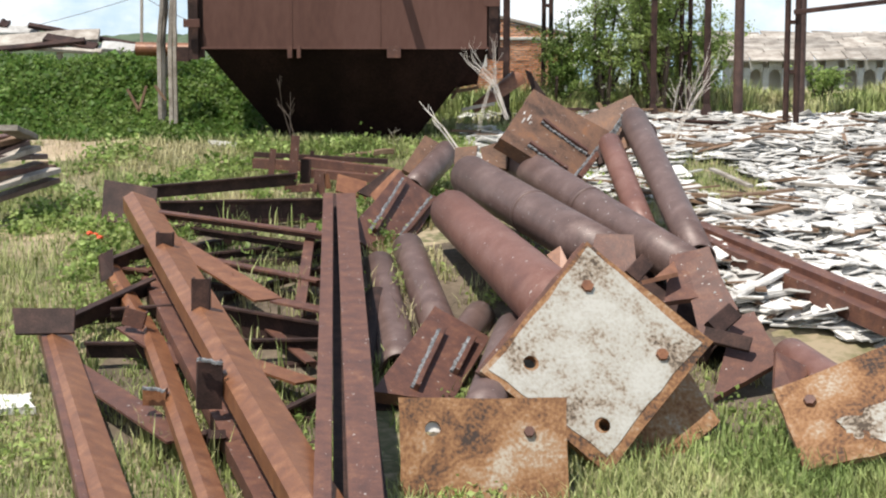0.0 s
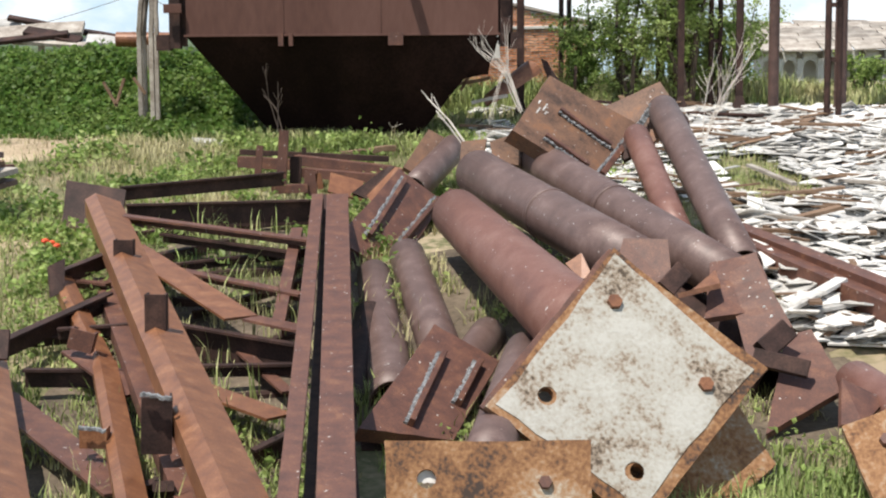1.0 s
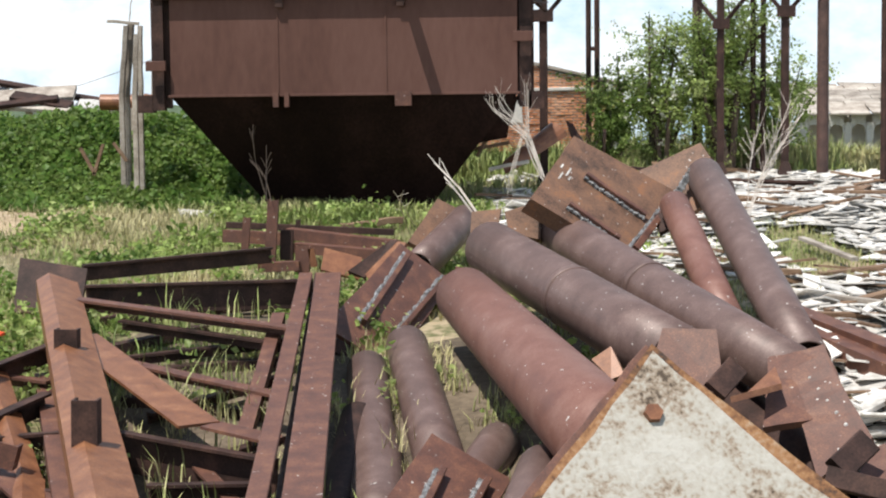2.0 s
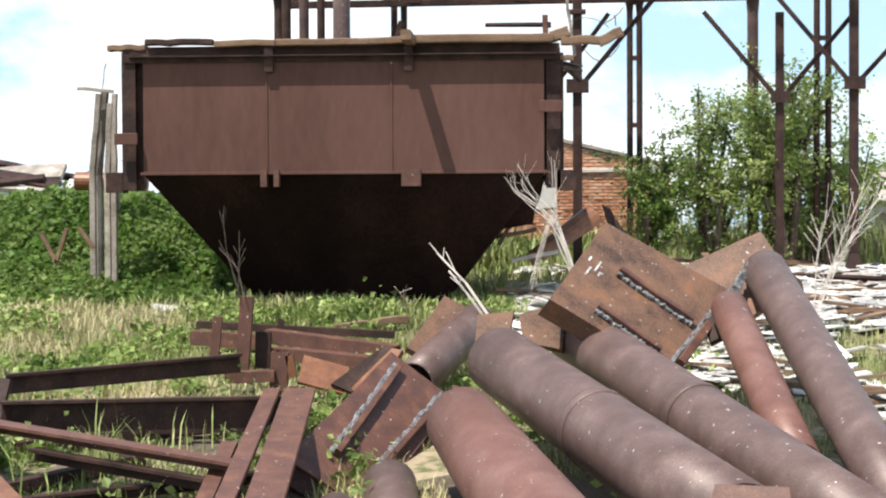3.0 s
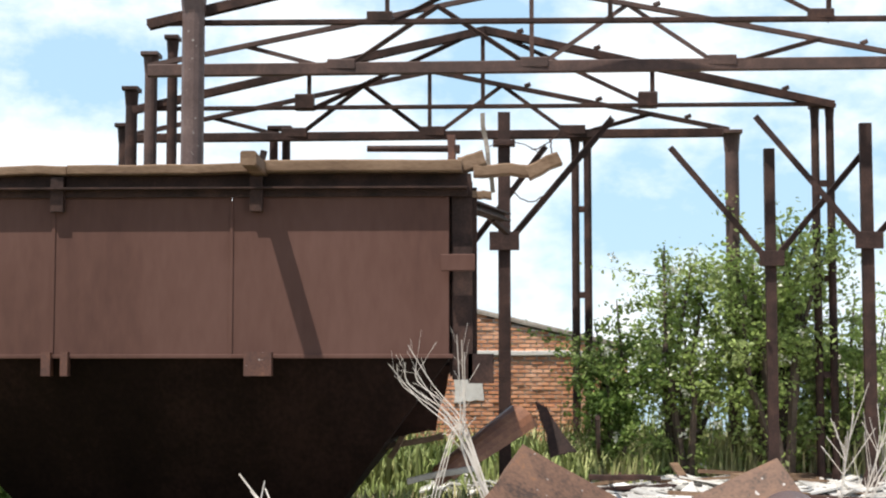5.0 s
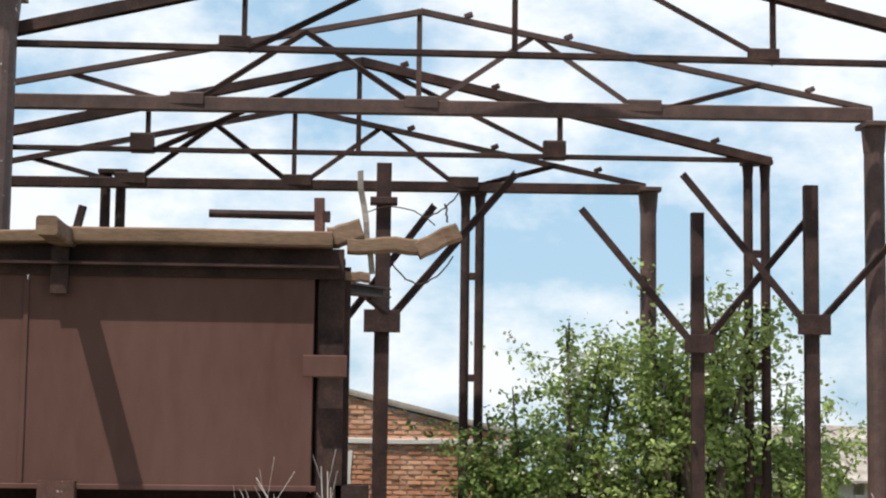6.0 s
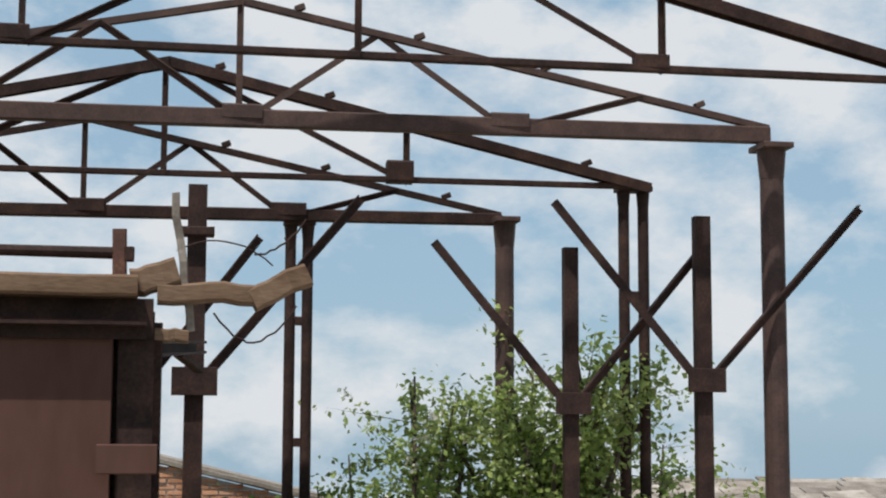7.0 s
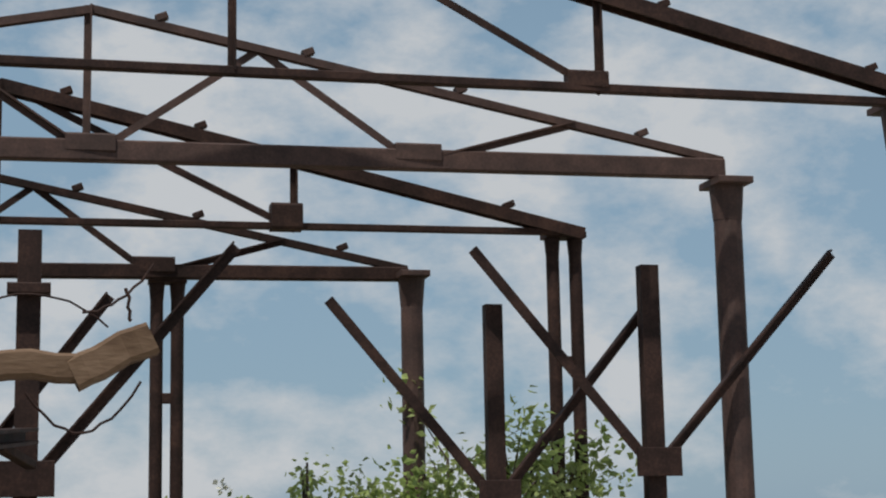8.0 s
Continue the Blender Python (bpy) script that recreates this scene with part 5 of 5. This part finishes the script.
for i in range(34):
    x = -7.1 + 4.0 * i / 33
    for y in ((20.6, 21.5) if x > -3.6 else (20.3, 21.5)):
        lb = lump((x, y, ground_z(y, x) + 0.08), 0.22, (1, 1.6, 0.9), 0.5, 1)
        me = bpy.data.meshes.new("tmp")
        lb.to_mesh(me)
        lb.free()
        core.from_mesh(me)
        bpy.data.meshes.remove(me)
part("undergrowth", core, LEAF_DARK, hedge)


def twig_shrub(at, tips, mat, label, seed, r=0.008, forks=5):
    """Bare stems that fork towards their tips."""
    rng = random.Random(seed)
    bm = bmesh.new()
    at = Vector(at)
    for tip in tips:
        tip = Vector(tip)
        foot = at + Vector((rng.uniform(-0.04, 0.04), rng.uniform(-0.04, 0.04), 0))
        mid = foot.lerp(tip, 0.5) + Vector((rng.uniform(-0.05, 0.05), rng.uniform(-0.05, 0.05), 0.03))
        extrude(bm, foot, mid, [(-r, -r), (r, -r), (0, r)])
        extrude(bm, mid, tip, [(-r * 0.7, -r * 0.7), (r * 0.7, -r * 0.7), (0, r * 0.7)])
        long = (tip - foot).length
        for _ in range(forks):
            k = rng.uniform(0.35, 0.95)
            b = foot.lerp(mid, k * 2) if k < 0.5 else mid.lerp(tip, k * 2 - 1)
            e = b + ((tip - foot).normalized() + Vector((rng.uniform(-0.8, 0.8), rng.uniform(-0.6, 0.6), rng.uniform(-0.3, 0.6)))) * long * rng.uniform(0.1, 0.25)
            q = r * 0.4
            extrude(bm, b, e, [(-q, -q), (q, -q), (0, q)])
    return solid("dry_shrub", bm, mat, at, label, "dry shrub")


def dry_bush(paths, mat, label, seed, r=0.004):
    """Curved bleached stems with side twigs."""
    rng = random.Random(seed)
    bm = bmesh.new()
    for path in paths * 3:
        sway = Vector((rng.uniform(-0.09, 0.09), rng.uniform(-0.12, 0.12), rng.uniform(-0.07, 0.05)))
        pts = [Vector(p) + sway * (k / (len(path) - 1)) for k, p in enumerate(path)]
        smooth = []
        for k in range(len(pts) - 1):
            p0, p1, p2, p3 = pts[max(k - 1, 0)], pts[k], pts[k + 1], pts[min(k + 2, len(pts) - 1)]
            for u in (0.0, 0.25, 0.5, 0.75):
                smooth.append(0.5 * (2 * p1 + (p2 - p0) * u + (2 * p0 - 5 * p1 + 4 * p2 - p3) * u * u + (3 * p1 - p0 - 3 * p2 + p3) * u ** 3))
        smooth.append(pts[-1])
        n = len(smooth)
        for k, (a, b) in enumerate(zip(smooth, smooth[1:])):
            q = r * (1.1 - 0.8 * k / n)
            extrude(bm, a, b, [(-q, -q), (q, -q), (0, q)])
            if k > n * 0.3 and rng.random() < 0.75:
                d = (b - a).normalized() + Vector((rng.uniform(-0.9, 0.9), rng.uniform(-0.5, 0.5), rng.uniform(-0.7, 0.7)))
                extrude(bm, a, a + d * rng.uniform(0.04, 0.13), [(-q * 0.4, -q * 0.4), (q * 0.4, -q * 0.4), (0, q * 0.4)])
    at = Vector(paths[0][0])
    return solid("dry_shrub", bm, mat, at, label, "dry shrub")


dry_bush([
    [(0.719, 18.150, 1.714), (0.622, 18.150, 1.959), (0.541, 18.150, 2.123), (0.377, 18.150, 2.287), (0.230, 18.150, 2.486)],
    [(0.702, 18.150, 1.698), (0.606, 18.150, 1.959), (0.482, 18.150, 2.172), (0.279, 18.150, 2.321), (0.253, 18.150, 2.436)],
    [(0.686, 18.150, 1.714), (0.557, 18.150, 1.992), (0.542, 18.150, 2.254), (0.517, 18.150, 2.566)],
    [(0.654, 18.150, 1.861), (0.557, 18.150, 2.123), (0.481, 18.150, 1.927), (0.414, 18.150, 1.633)],
], TWIG, "bleached dry shrub with drooping stems beside the hopper", 51)
twig_shrub((2.488, 18.125, 1.320), [(2.946, 18.500, 2.386), (2.655, 18.500, 2.176), (3.070, 18.500, 2.301), (2.863, 18.500, 2.007)], TWIG, "thin bleached dry stalks on the slates", 53, 0.004, 14)
twig_shrub((0.152, 15.600, 1.499), [(-0.178, 15.800, 1.928), (-0.099, 15.700, 1.822)], TWIG, "pale forked stick poking out of the heap", 54, 0.007, 4)
twig_shrub((-1.470, 16.300, 1.626), [(-1.607, 16.300, 2.166), (-1.500, 16.300, 2.059), (-1.633, 16.300, 1.953)], BARK, "thin bare twig beside the stacked channels", 55, 0.004, 4)
twig_shrub((-0.483, 18.097, 1.315), [(-0.568, 17.200, 1.655), (-0.506, 17.200, 1.636)], TWIG, "small dry twig in the grass", 56, 0.004, 3)

# poppies
for p in ((-3.012, 13.981, 0.935), (-2.968, 13.999, 0.918), (-3.045, 13.997, 0.909), (-2.927, 13.986, 0.896)):
    fl = thing("poppy", (p[0], p[1], ground_z(p[1], p[0])), "orange-red poppy in bloom in the grass", "flower", "poppies")
    part("stem", bar(fl.location, p, rect(0.006, 0.006)), LEAF, fl)
    part("petals", lump(p, 0.032, (1, 1, 0.6), 0.5, 1), POPPY, fl)


# ---- the brick building and the long barn behind ----
def brick_wall(parent, x0, x1, y, z0, top0, top1, bw, bh, seed):
    """Courses of single bricks up to a sloping top."""
    rng = random.Random(seed)
    verts, faces = [], []
    row, z = 0, z0
    while z < max(top0, top1):
        x = x0 - (bw / 2 if row % 2 else 0)
        while x < x1:
            a, b = max(x, x0), min(x + bw - 0.012, x1)
            lim = top0 + (top1 - top0) * ((a + b) / 2 - x0) / (x1 - x0)
            if b - a > 0.02 and z + bh < lim:
                d = rng.uniform(0, 0.012)
                o = len(verts)
                for yy in (y - d, y + 0.12):
                    verts += [(a, yy, z), (b, yy, z), (b, yy, z + bh - 0.012), (a, yy, z + bh - 0.012)]
                faces += [(o, o + 1, o + 2, o + 3), (o, o + 4, o + 5, o + 1), (o + 1, o + 5, o + 6, o + 2), (o + 2, o + 6, o + 7, o + 3), (o + 3, o + 7, o + 4, o)]
            x += bw
        z += bh
        row += 1
    me = bpy.data.meshes.new("bricks")
    me.from_pydata([tuple(Vector(v) - parent.location) for v in verts], [], faces)
    me.materials.append(BRICK)
    ob = new("bricks", me)
    ob.parent = parent
    return tagged(ob, kind="stuff")


HY = 23.6
house = thing("brick_building", (0.9, HY + 0.3, 1.55), "old red brick building with a sloping gable and worn plaster", "building")
a, b = Vector((-0.75, HY, 3.27)), Vector((1.85, HY, 2.645))
x0, x1 = a.x, b.x
ring = [Vector((x0, HY + 0.06, 1.5)), Vector((x1, HY + 0.06, 1.5)), Vector((x1, HY + 0.06, b.z - 0.03)), Vector((x0, HY + 0.06, a.z - 0.03))]
part("wall", slab(ring, 0.25), PLASTER, house, "mortar joints of the wall")
brick_wall(house, x0, x1, HY + 0.05, 1.5, a.z, b.z, 0.105, 0.036, 61)
part("gable_coping", bar(a + Vector((0, 0.07, 0)), b + Vector((0, 0.07, 0)), rect(0.10, 0.03), (0, 0, 1), 8, 0.006), WOOD_GREY, house, "grey worn gable edge")
part("plaster_patch", slab([(0.375, 23.630, 2.495), (0.633, 23.630, 2.535), (0.631, 23.630, 2.196), (0.374, 23.630, 2.176)], 0.02, (), 0.012), PLASTER, house, "patch of pale worn plaster")
part("ledge", bar((x0, HY + 0.04, 2.605), (x1, HY + 0.04, 2.60), rect(0.04, 0.04), (0, 0, 1), 8, 0.004), PLASTER, house)
part("side_wall", bar((x0 + 0.1, HY + 0.32, 2.2), (x0 + 0.1, HY + 3.0, 2.2), rect(0.2, 1.5)), PLASTER, house)
part("roof", slab([a + Vector((0, 0.1, 0.03)), b + Vector((0, 0.1, 0.03)), b + Vector((0, 3.2, 0.03)), a + Vector((0, 3.2, 0.03))], 0.05, (), 0, (0, 0, 1)), WOOD_GREY, house)

barn = thing("long_barn", (6.0, 26.000, 1.846), "long low barn with white arched wall and grey slate roof", "building")
p, q = Vector((4.45, 26.000, 2.27)), Vector((8.90, 26.000, 2.27))
zb = 1.5
n_bay = 15
step = (q.x - p.x) / n_bay
for i in range(n_bay + 1):
    x = p.x + step * i
    part("pier", bar((x, 26.0, zb), (x, 26.0, p.z - 0.12), rect(0.10, 0.10), (0, -1, 0)), PLASTER, barn)
    if i < n_bay:
        arch = bmesh.new()
        pts = [(x + 0.05, p.z - 0.26)] + [(x + step / 2 - (step / 2 - 0.05) * math.cos(w), p.z - 0.26 + 0.12 * math.sin(w)) for w in (0.5, 1.05, 1.57, 2.1, 2.6)] + [(x + step - 0.05, p.z - 0.26), (x + step - 0.05, p.z), (x + 0.05, p.z)]
        fr = [arch.verts.new((u, 25.97, w)) for u, w in pts]
        bk = [arch.verts.new((u, 26.05, w)) for u, w in pts]
        arch.faces.new(fr)
        arch.faces.new(bk[::-1])
        for j in range(len(pts)):
            arch.faces.new((fr[j], bk[j], bk[(j + 1) % len(pts)], fr[(j + 1) % len(pts)]))
        part("arch", arch, PLASTER, barn)
part("back_wall", bar((p.x, 26.4, (zb + p.z) / 2), (q.x, 26.4, (zb + p.z) / 2), rect(0.1, p.z - zb)), PLASTER, barn)
rz = 2.64
roof_rng = random.Random(77)
for r in range(9):
    k = r / 9
    y, z = 25.85 + 2.4 * k, p.z + 0.02 + (rz - p.z) * k
    row = bmesh.new()
    x = p.x - 0.2
    while x < q.x + 0.2:
        w = roof_rng.uniform(0.3, 0.6)
        lift = roof_rng.uniform(0, 0.03)
        extrude(row, (x, y + 0.2, z + 0.02 + lift), (x + w - 0.02, y + 0.2, z + 0.02 + lift + roof_rng.uniform(-0.02, 0.02)), [(-0.24, -0.01 + 0.07), (0.24, -0.01 - 0.05), (0.24, 0.01 - 0.05), (-0.24, 0.01 + 0.07)])
        x += w
    ob = part("roof_course", row, WOOD_GREY, barn)
    tagged(ob, kind="stuff")

# ---- the left distance: collapsed roof, pipe, pole, posts and hill ----
shed = thing("collapsed_shed", (-5.773, 24.500, 2.382), "collapsed grey shed roof of tilted boards and slates", "shed")
for p, q, w, mat in (
    ((-7.016, 24.500, 2.506), (-5.079, 24.600, 2.655), 0.35, WOOD_GREY), ((-6.769, 24.200, 2.408), (-5.226, 24.300, 2.572), 0.12, RUST_DARK), ((-6.167, 24.800, 2.789), (-4.494, 24.800, 2.489), 0.10, RUST_DARK),
    ((-7.122, 24.900, 2.739), (-6.026, 24.900, 2.706), 0.25, SLATE), ((-5.825, 24.400, 2.621), (-5.063, 24.300, 2.473), 0.2, RUST_DARK), ((-6.639, 25.000, 2.824), (-6.505, 25.000, 2.807), 0.2, RUST_DARK),
    ((-5.059, 24.600, 2.489), (-4.524, 24.500, 2.440), 0.25, SLATE), ((-5.970, 24.300, 2.473), (-4.962, 24.200, 2.408), 0.10, WOOD_GREY),
):
    part("board", bar(p, q, rect(w, 0.06), (0, -0.5, 1), 3, 0.01), mat, shed)
for x in (-7.04, -6.37, -5.62, -5.12, -4.58):
    p = Vector((x, 24.4, 1.5))
    part("prop", bar(p, p + Vector((0, 0, 0.92)), rect(0.08, 0.08), (0, -1, 0)), WOOD_GREY, shed)
drum = thing("rusty_drum", (-3.47, 20.6, 2.46), "orange rusted steel drum lying on its side", "drum")
part("cradle", bar((-3.47, 20.62, 2.40), (-3.47, 20.62, 1.5), rect(0.10, 0.2), (0, -1, 0)), WOOD_GREY, drum)
part("shell", tube((-3.80, 20.6, 2.465), (-3.14, 20.6, 2.455), 0.085, 0.085, 18, hollow=False), RUST_ORANGE, drum)
for x in (-3.62, -3.34):
    part("hoop", tube((x, 20.6, 2.46), (x + 0.03, 20.6, 2.46), 0.091, 0.091, 18, hollow=False), RUST_ORANGE, drum)
pole = thing("utility_pole", (-7.264, 40.000, 2.343), "thin grey wooden utility pole with wires", "utility pole")
part("shaft", bar((Vector((-7.264, 40.000, 2.343)) * 1).to_tuple()[:2] + (1.5,), (-7.192, 40.000, 4.352), rect(0.07, 0.07), (0, -1, 0)), WOOD_GREY, pole)
wire("overhead_wire", sagging((-7.207, 40.000, 3.659), (-20.030, 60.000, 2.441), 0.3), 0.007, RUST_DARK, "thin overhead wire from the pole", "wire")
wire("overhead_wire", sagging((-7.207, 40.000, 3.659), (-4.690, 38.000, 2.737), 0.15), 0.007, RUST_DARK, "thin overhead wire from the pole", "wire")
posts = thing("timber_posts", (-3.196, 19.350, 2.474), "bundle of grey weathered timber posts beside the hopper", "timber posts")
for a, b, w in (((-3.300, 19.350, 2.510), (-3.236, 19.350, 3.175), 0.05), ((-3.276, 19.450, 2.499), (-3.211, 19.450, 3.201), 0.06), ((-3.173, 19.350, 2.483), (-3.145, 19.350, 3.095), 0.05), ((-3.119, 19.350, 2.482), (-3.109, 19.350, 3.174), 0.045), ((-3.426, 19.350, 3.221), (-3.118, 19.350, 3.192), 0.03), ((-3.208, 19.350, 3.219), (-3.181, 19.350, 3.428), 0.010)):
    part("post", bar(a, b, rect(w, w), (0, -1, 0), 4, 0.006), WOOD_GREY, posts)
    if w > 0.04:
        part("post_foot", bar((a[0], a[1], ground_z(a[1], a[0]) - 0.02), Vector(a) + Vector((0, 0, 0.02)), rect(w, w), (0, -1, 0)), WOOD_GREY, posts)
frame_bits = thing("wooden_trestle", (-3.450, 18.750, 1.847), "broken pale wooden trestle in the hedge's edge", "trestle")
for a, b in (((-3.567, 18.750, 2.021), (-3.437, 18.750, 1.826)), ((-3.351, 18.750, 2.054), (-3.446, 18.750, 1.817)), ((-3.256, 18.750, 2.063), (-3.135, 18.750, 1.944))):
    part("leg", bar(a, Vector(b) - Vector((0, 0, 0.05)), rect(0.035, 0.03)), WOOD, frame_bits)
solid("stone_slab", slab([(-2.654, 18.665, 1.453), (-2.294, 18.439, 1.441), (-2.252, 18.346, 1.397), (-2.602, 18.475, 1.414)], 0.05, (), 0.02, (0, 0, 1)), SLATE, (-2.698, 18.971, 1.409), "pale broken stone slab lying in the grass", "stone slab")
solid("stone_slab", slab([(-3.026, 10.803, 0.222), (-2.751, 10.833, 0.224), (-2.655, 10.546, 0.188), (-2.938, 10.477, 0.181)], 0.05, (), 0.03, (0, 0, 1)), SLATE, (-2.948, 10.788, 0.180), "pale broken stone slab lying in the grass", "stone slab")
scrap = thing("bent_trough", (0.424, 19.550, 1.757), "orange rusted length of torn half pipe on the slates", "steel scrap")
trough = bmesh.new()
p, q = Vector((0.424, 19.550, 1.757)), Vector((0.907, 19.950, 2.070))
d, side, lift_up = axes(p, q, (0, 0, 1))
rings = []
for k in range(7):
    r = 0.10 + 0.05 * k / 6
    c = p.lerp(q, k / 6)
    rings.append([trough.verts.new(c + side * (r * o * math.cos(w)) + lift_up * (r * o * math.sin(w))) for o in (1.0, 0.90) for w in [math.pi * (0.02 + 1.16 * i / 12) for i in (range(13) if o == 1.0 else range(12, -1, -1))]])
for u, v in zip(rings, rings[1:]):
    for i in range(26):
        trough.faces.new((u[i], u[(i + 1) % 26], v[(i + 1) % 26], v[i]))
trough.faces.new(rings[0][::-1])
trough.faces.new(rings[-1])
part("half_pipe", trough, RUST_ORANGE, scrap, smooth=False)
part("torn_flange", slab([(0.985, 19.900, 2.225), (1.051, 19.900, 2.201), (1.236, 19.800, 1.918), (1.076, 19.800, 1.880)], 0.02, (), 0.02), RUST_DARK, scrap, "dark torn end flange")
solid("thin_stake", bar((1.563, 23.118, 1.561), (1.407, 20.500, 2.114), rect(0.03, 0.03), (0, -1, 0)), RUST_DARK, (1.563, 23.118, 1.561), "thin dark steel stake standing in the slates", "stake")
solid("log", bar((-1.072, 17.809, 1.316), (-0.542, 18.055, 1.368), rect(0.06, 0.06), (0, 0, 1), 5, 0.008), WOOD, (-1.099, 18.020, 1.299), "pale split log lying in the grass", "log")

# boards in a jumble by the hopper's foot
solid("board", bar((0.053, 19.600, 1.948), (0.424, 19.600, 2.022), rect(0.09, 0.035), (0, 0, 1), 3, 0.006), WOOD, (0.053, 19.600, 1.948), "brown split board leaning in a jumble by the hopper", "board", "boards by the hopper")
solid("board", bar((0.104, 19.500, 1.890), (0.210, 19.500, 2.058), rect(0.06, 0.035), (0, 0, 1), 3, 0.006), WOOD, (0.104, 19.500, 1.890), "short dark board leaning in a jumble by the hopper", "board", "boards by the hopper")
solid("board", bar((0.219, 19.300, 1.767), (0.604, 19.300, 1.840), rect(0.10, 0.035), (0, 0, 1), 3, 0.006), WOOD_GREY, (0.219, 19.300, 1.767), "pale weathered board lying on the slates by the hopper", "board", "boards by the hopper")
solid("board", bar((1.340, 20.400, 1.734), (1.804, 20.400, 1.722), rect(0.06, 0.035), (0, 0, 1), 3, 0.006), RUST_DARK, (1.340, 20.400, 1.734), "dark steel rail lying on the slates before the trees", "board", "boards by the hopper")

# the stack of boards at the side
STACK_AT = Vector((-4.239, 16.166, 1.034))
wood_rng = random.Random(5)
for i, (x0, z0, x1, z1) in enumerate(((-4.15, 1.22, -3.58, 1.38), (-4.16, 1.11, -3.62, 1.28), (-4.17, 1.29, -3.75, 1.42), (-4.17, 1.38, -3.7, 1.38), (-4.18, 1.44, -3.76, 1.58), (-4.18, 1.52, -3.73, 1.5), (-4.19, 1.59, -3.87, 1.69), (-4.19, 1.67, -3.99, 1.68), (-3.83, 1.8, -3.81, 1.68), (-4.21, 1.48, -3.89, 1.63), (-4.21, 1.32, -3.84, 1.37))):
    Y0, Y1 = 14.4 + 0.02 * i, 15.2 + 0.1 * (i % 4)
    p = Vector((x0, Y0, z0))
    q = Vector((x1, Y1, z1))
    solid("stacked_board", bar(p, q, rect(0.14 + 0.04 * wood_rng.random(), 0.05), (0, 0, 1), 2, 0.004), (WOOD_GREY, PIPE, WOOD, RUST)[i % 4], p, "grey weathered board on a loose stack in grass", "board", "stack of boards")


# the distant wooded ridge
def ridge():
    verts, faces = [], []
    n = 400
    for i in range(n + 1):
        x = -110 + 106 * i / n
        h = 0.45 * noise.noise(Vector((x * 0.05, 0, 0))) + 0.22 * noise.noise(Vector((x * 0.6, 3, 0))) + 0.14 * noise.noise(Vector((x * 2.1, 5, 0)))
        e = min(1.0, (-4 - x) / 5)
        verts += [(x, 58, 0.5), (x, 59 + noise.noise(Vector((x, 1, 1))), 1.0 + (1.5 + h * 0.6) * e), (x, 63, 1.0 + (2.1 + h) * e)]
    for i in range(n):
        a = i * 3
        for k in range(2):
            faces.append((a + k, a + 3 + k, a + 4 + k, a + 1 + k))
    me = bpy.data.meshes.new("distant_ridge")
    me.from_pydata(verts, [], faces)
    me.materials.append(blotchy("distant_woods", [(0.035, 0.06, 0.025), (0.065, 0.095, 0.045), (0.10, 0.13, 0.065)], 0.8, 6, 0.9, 0, 0.5))
    return tagged(new("distant_ridge", me), "low distant wooded ridge on the horizon", "hill", kind="structure")


ridge()
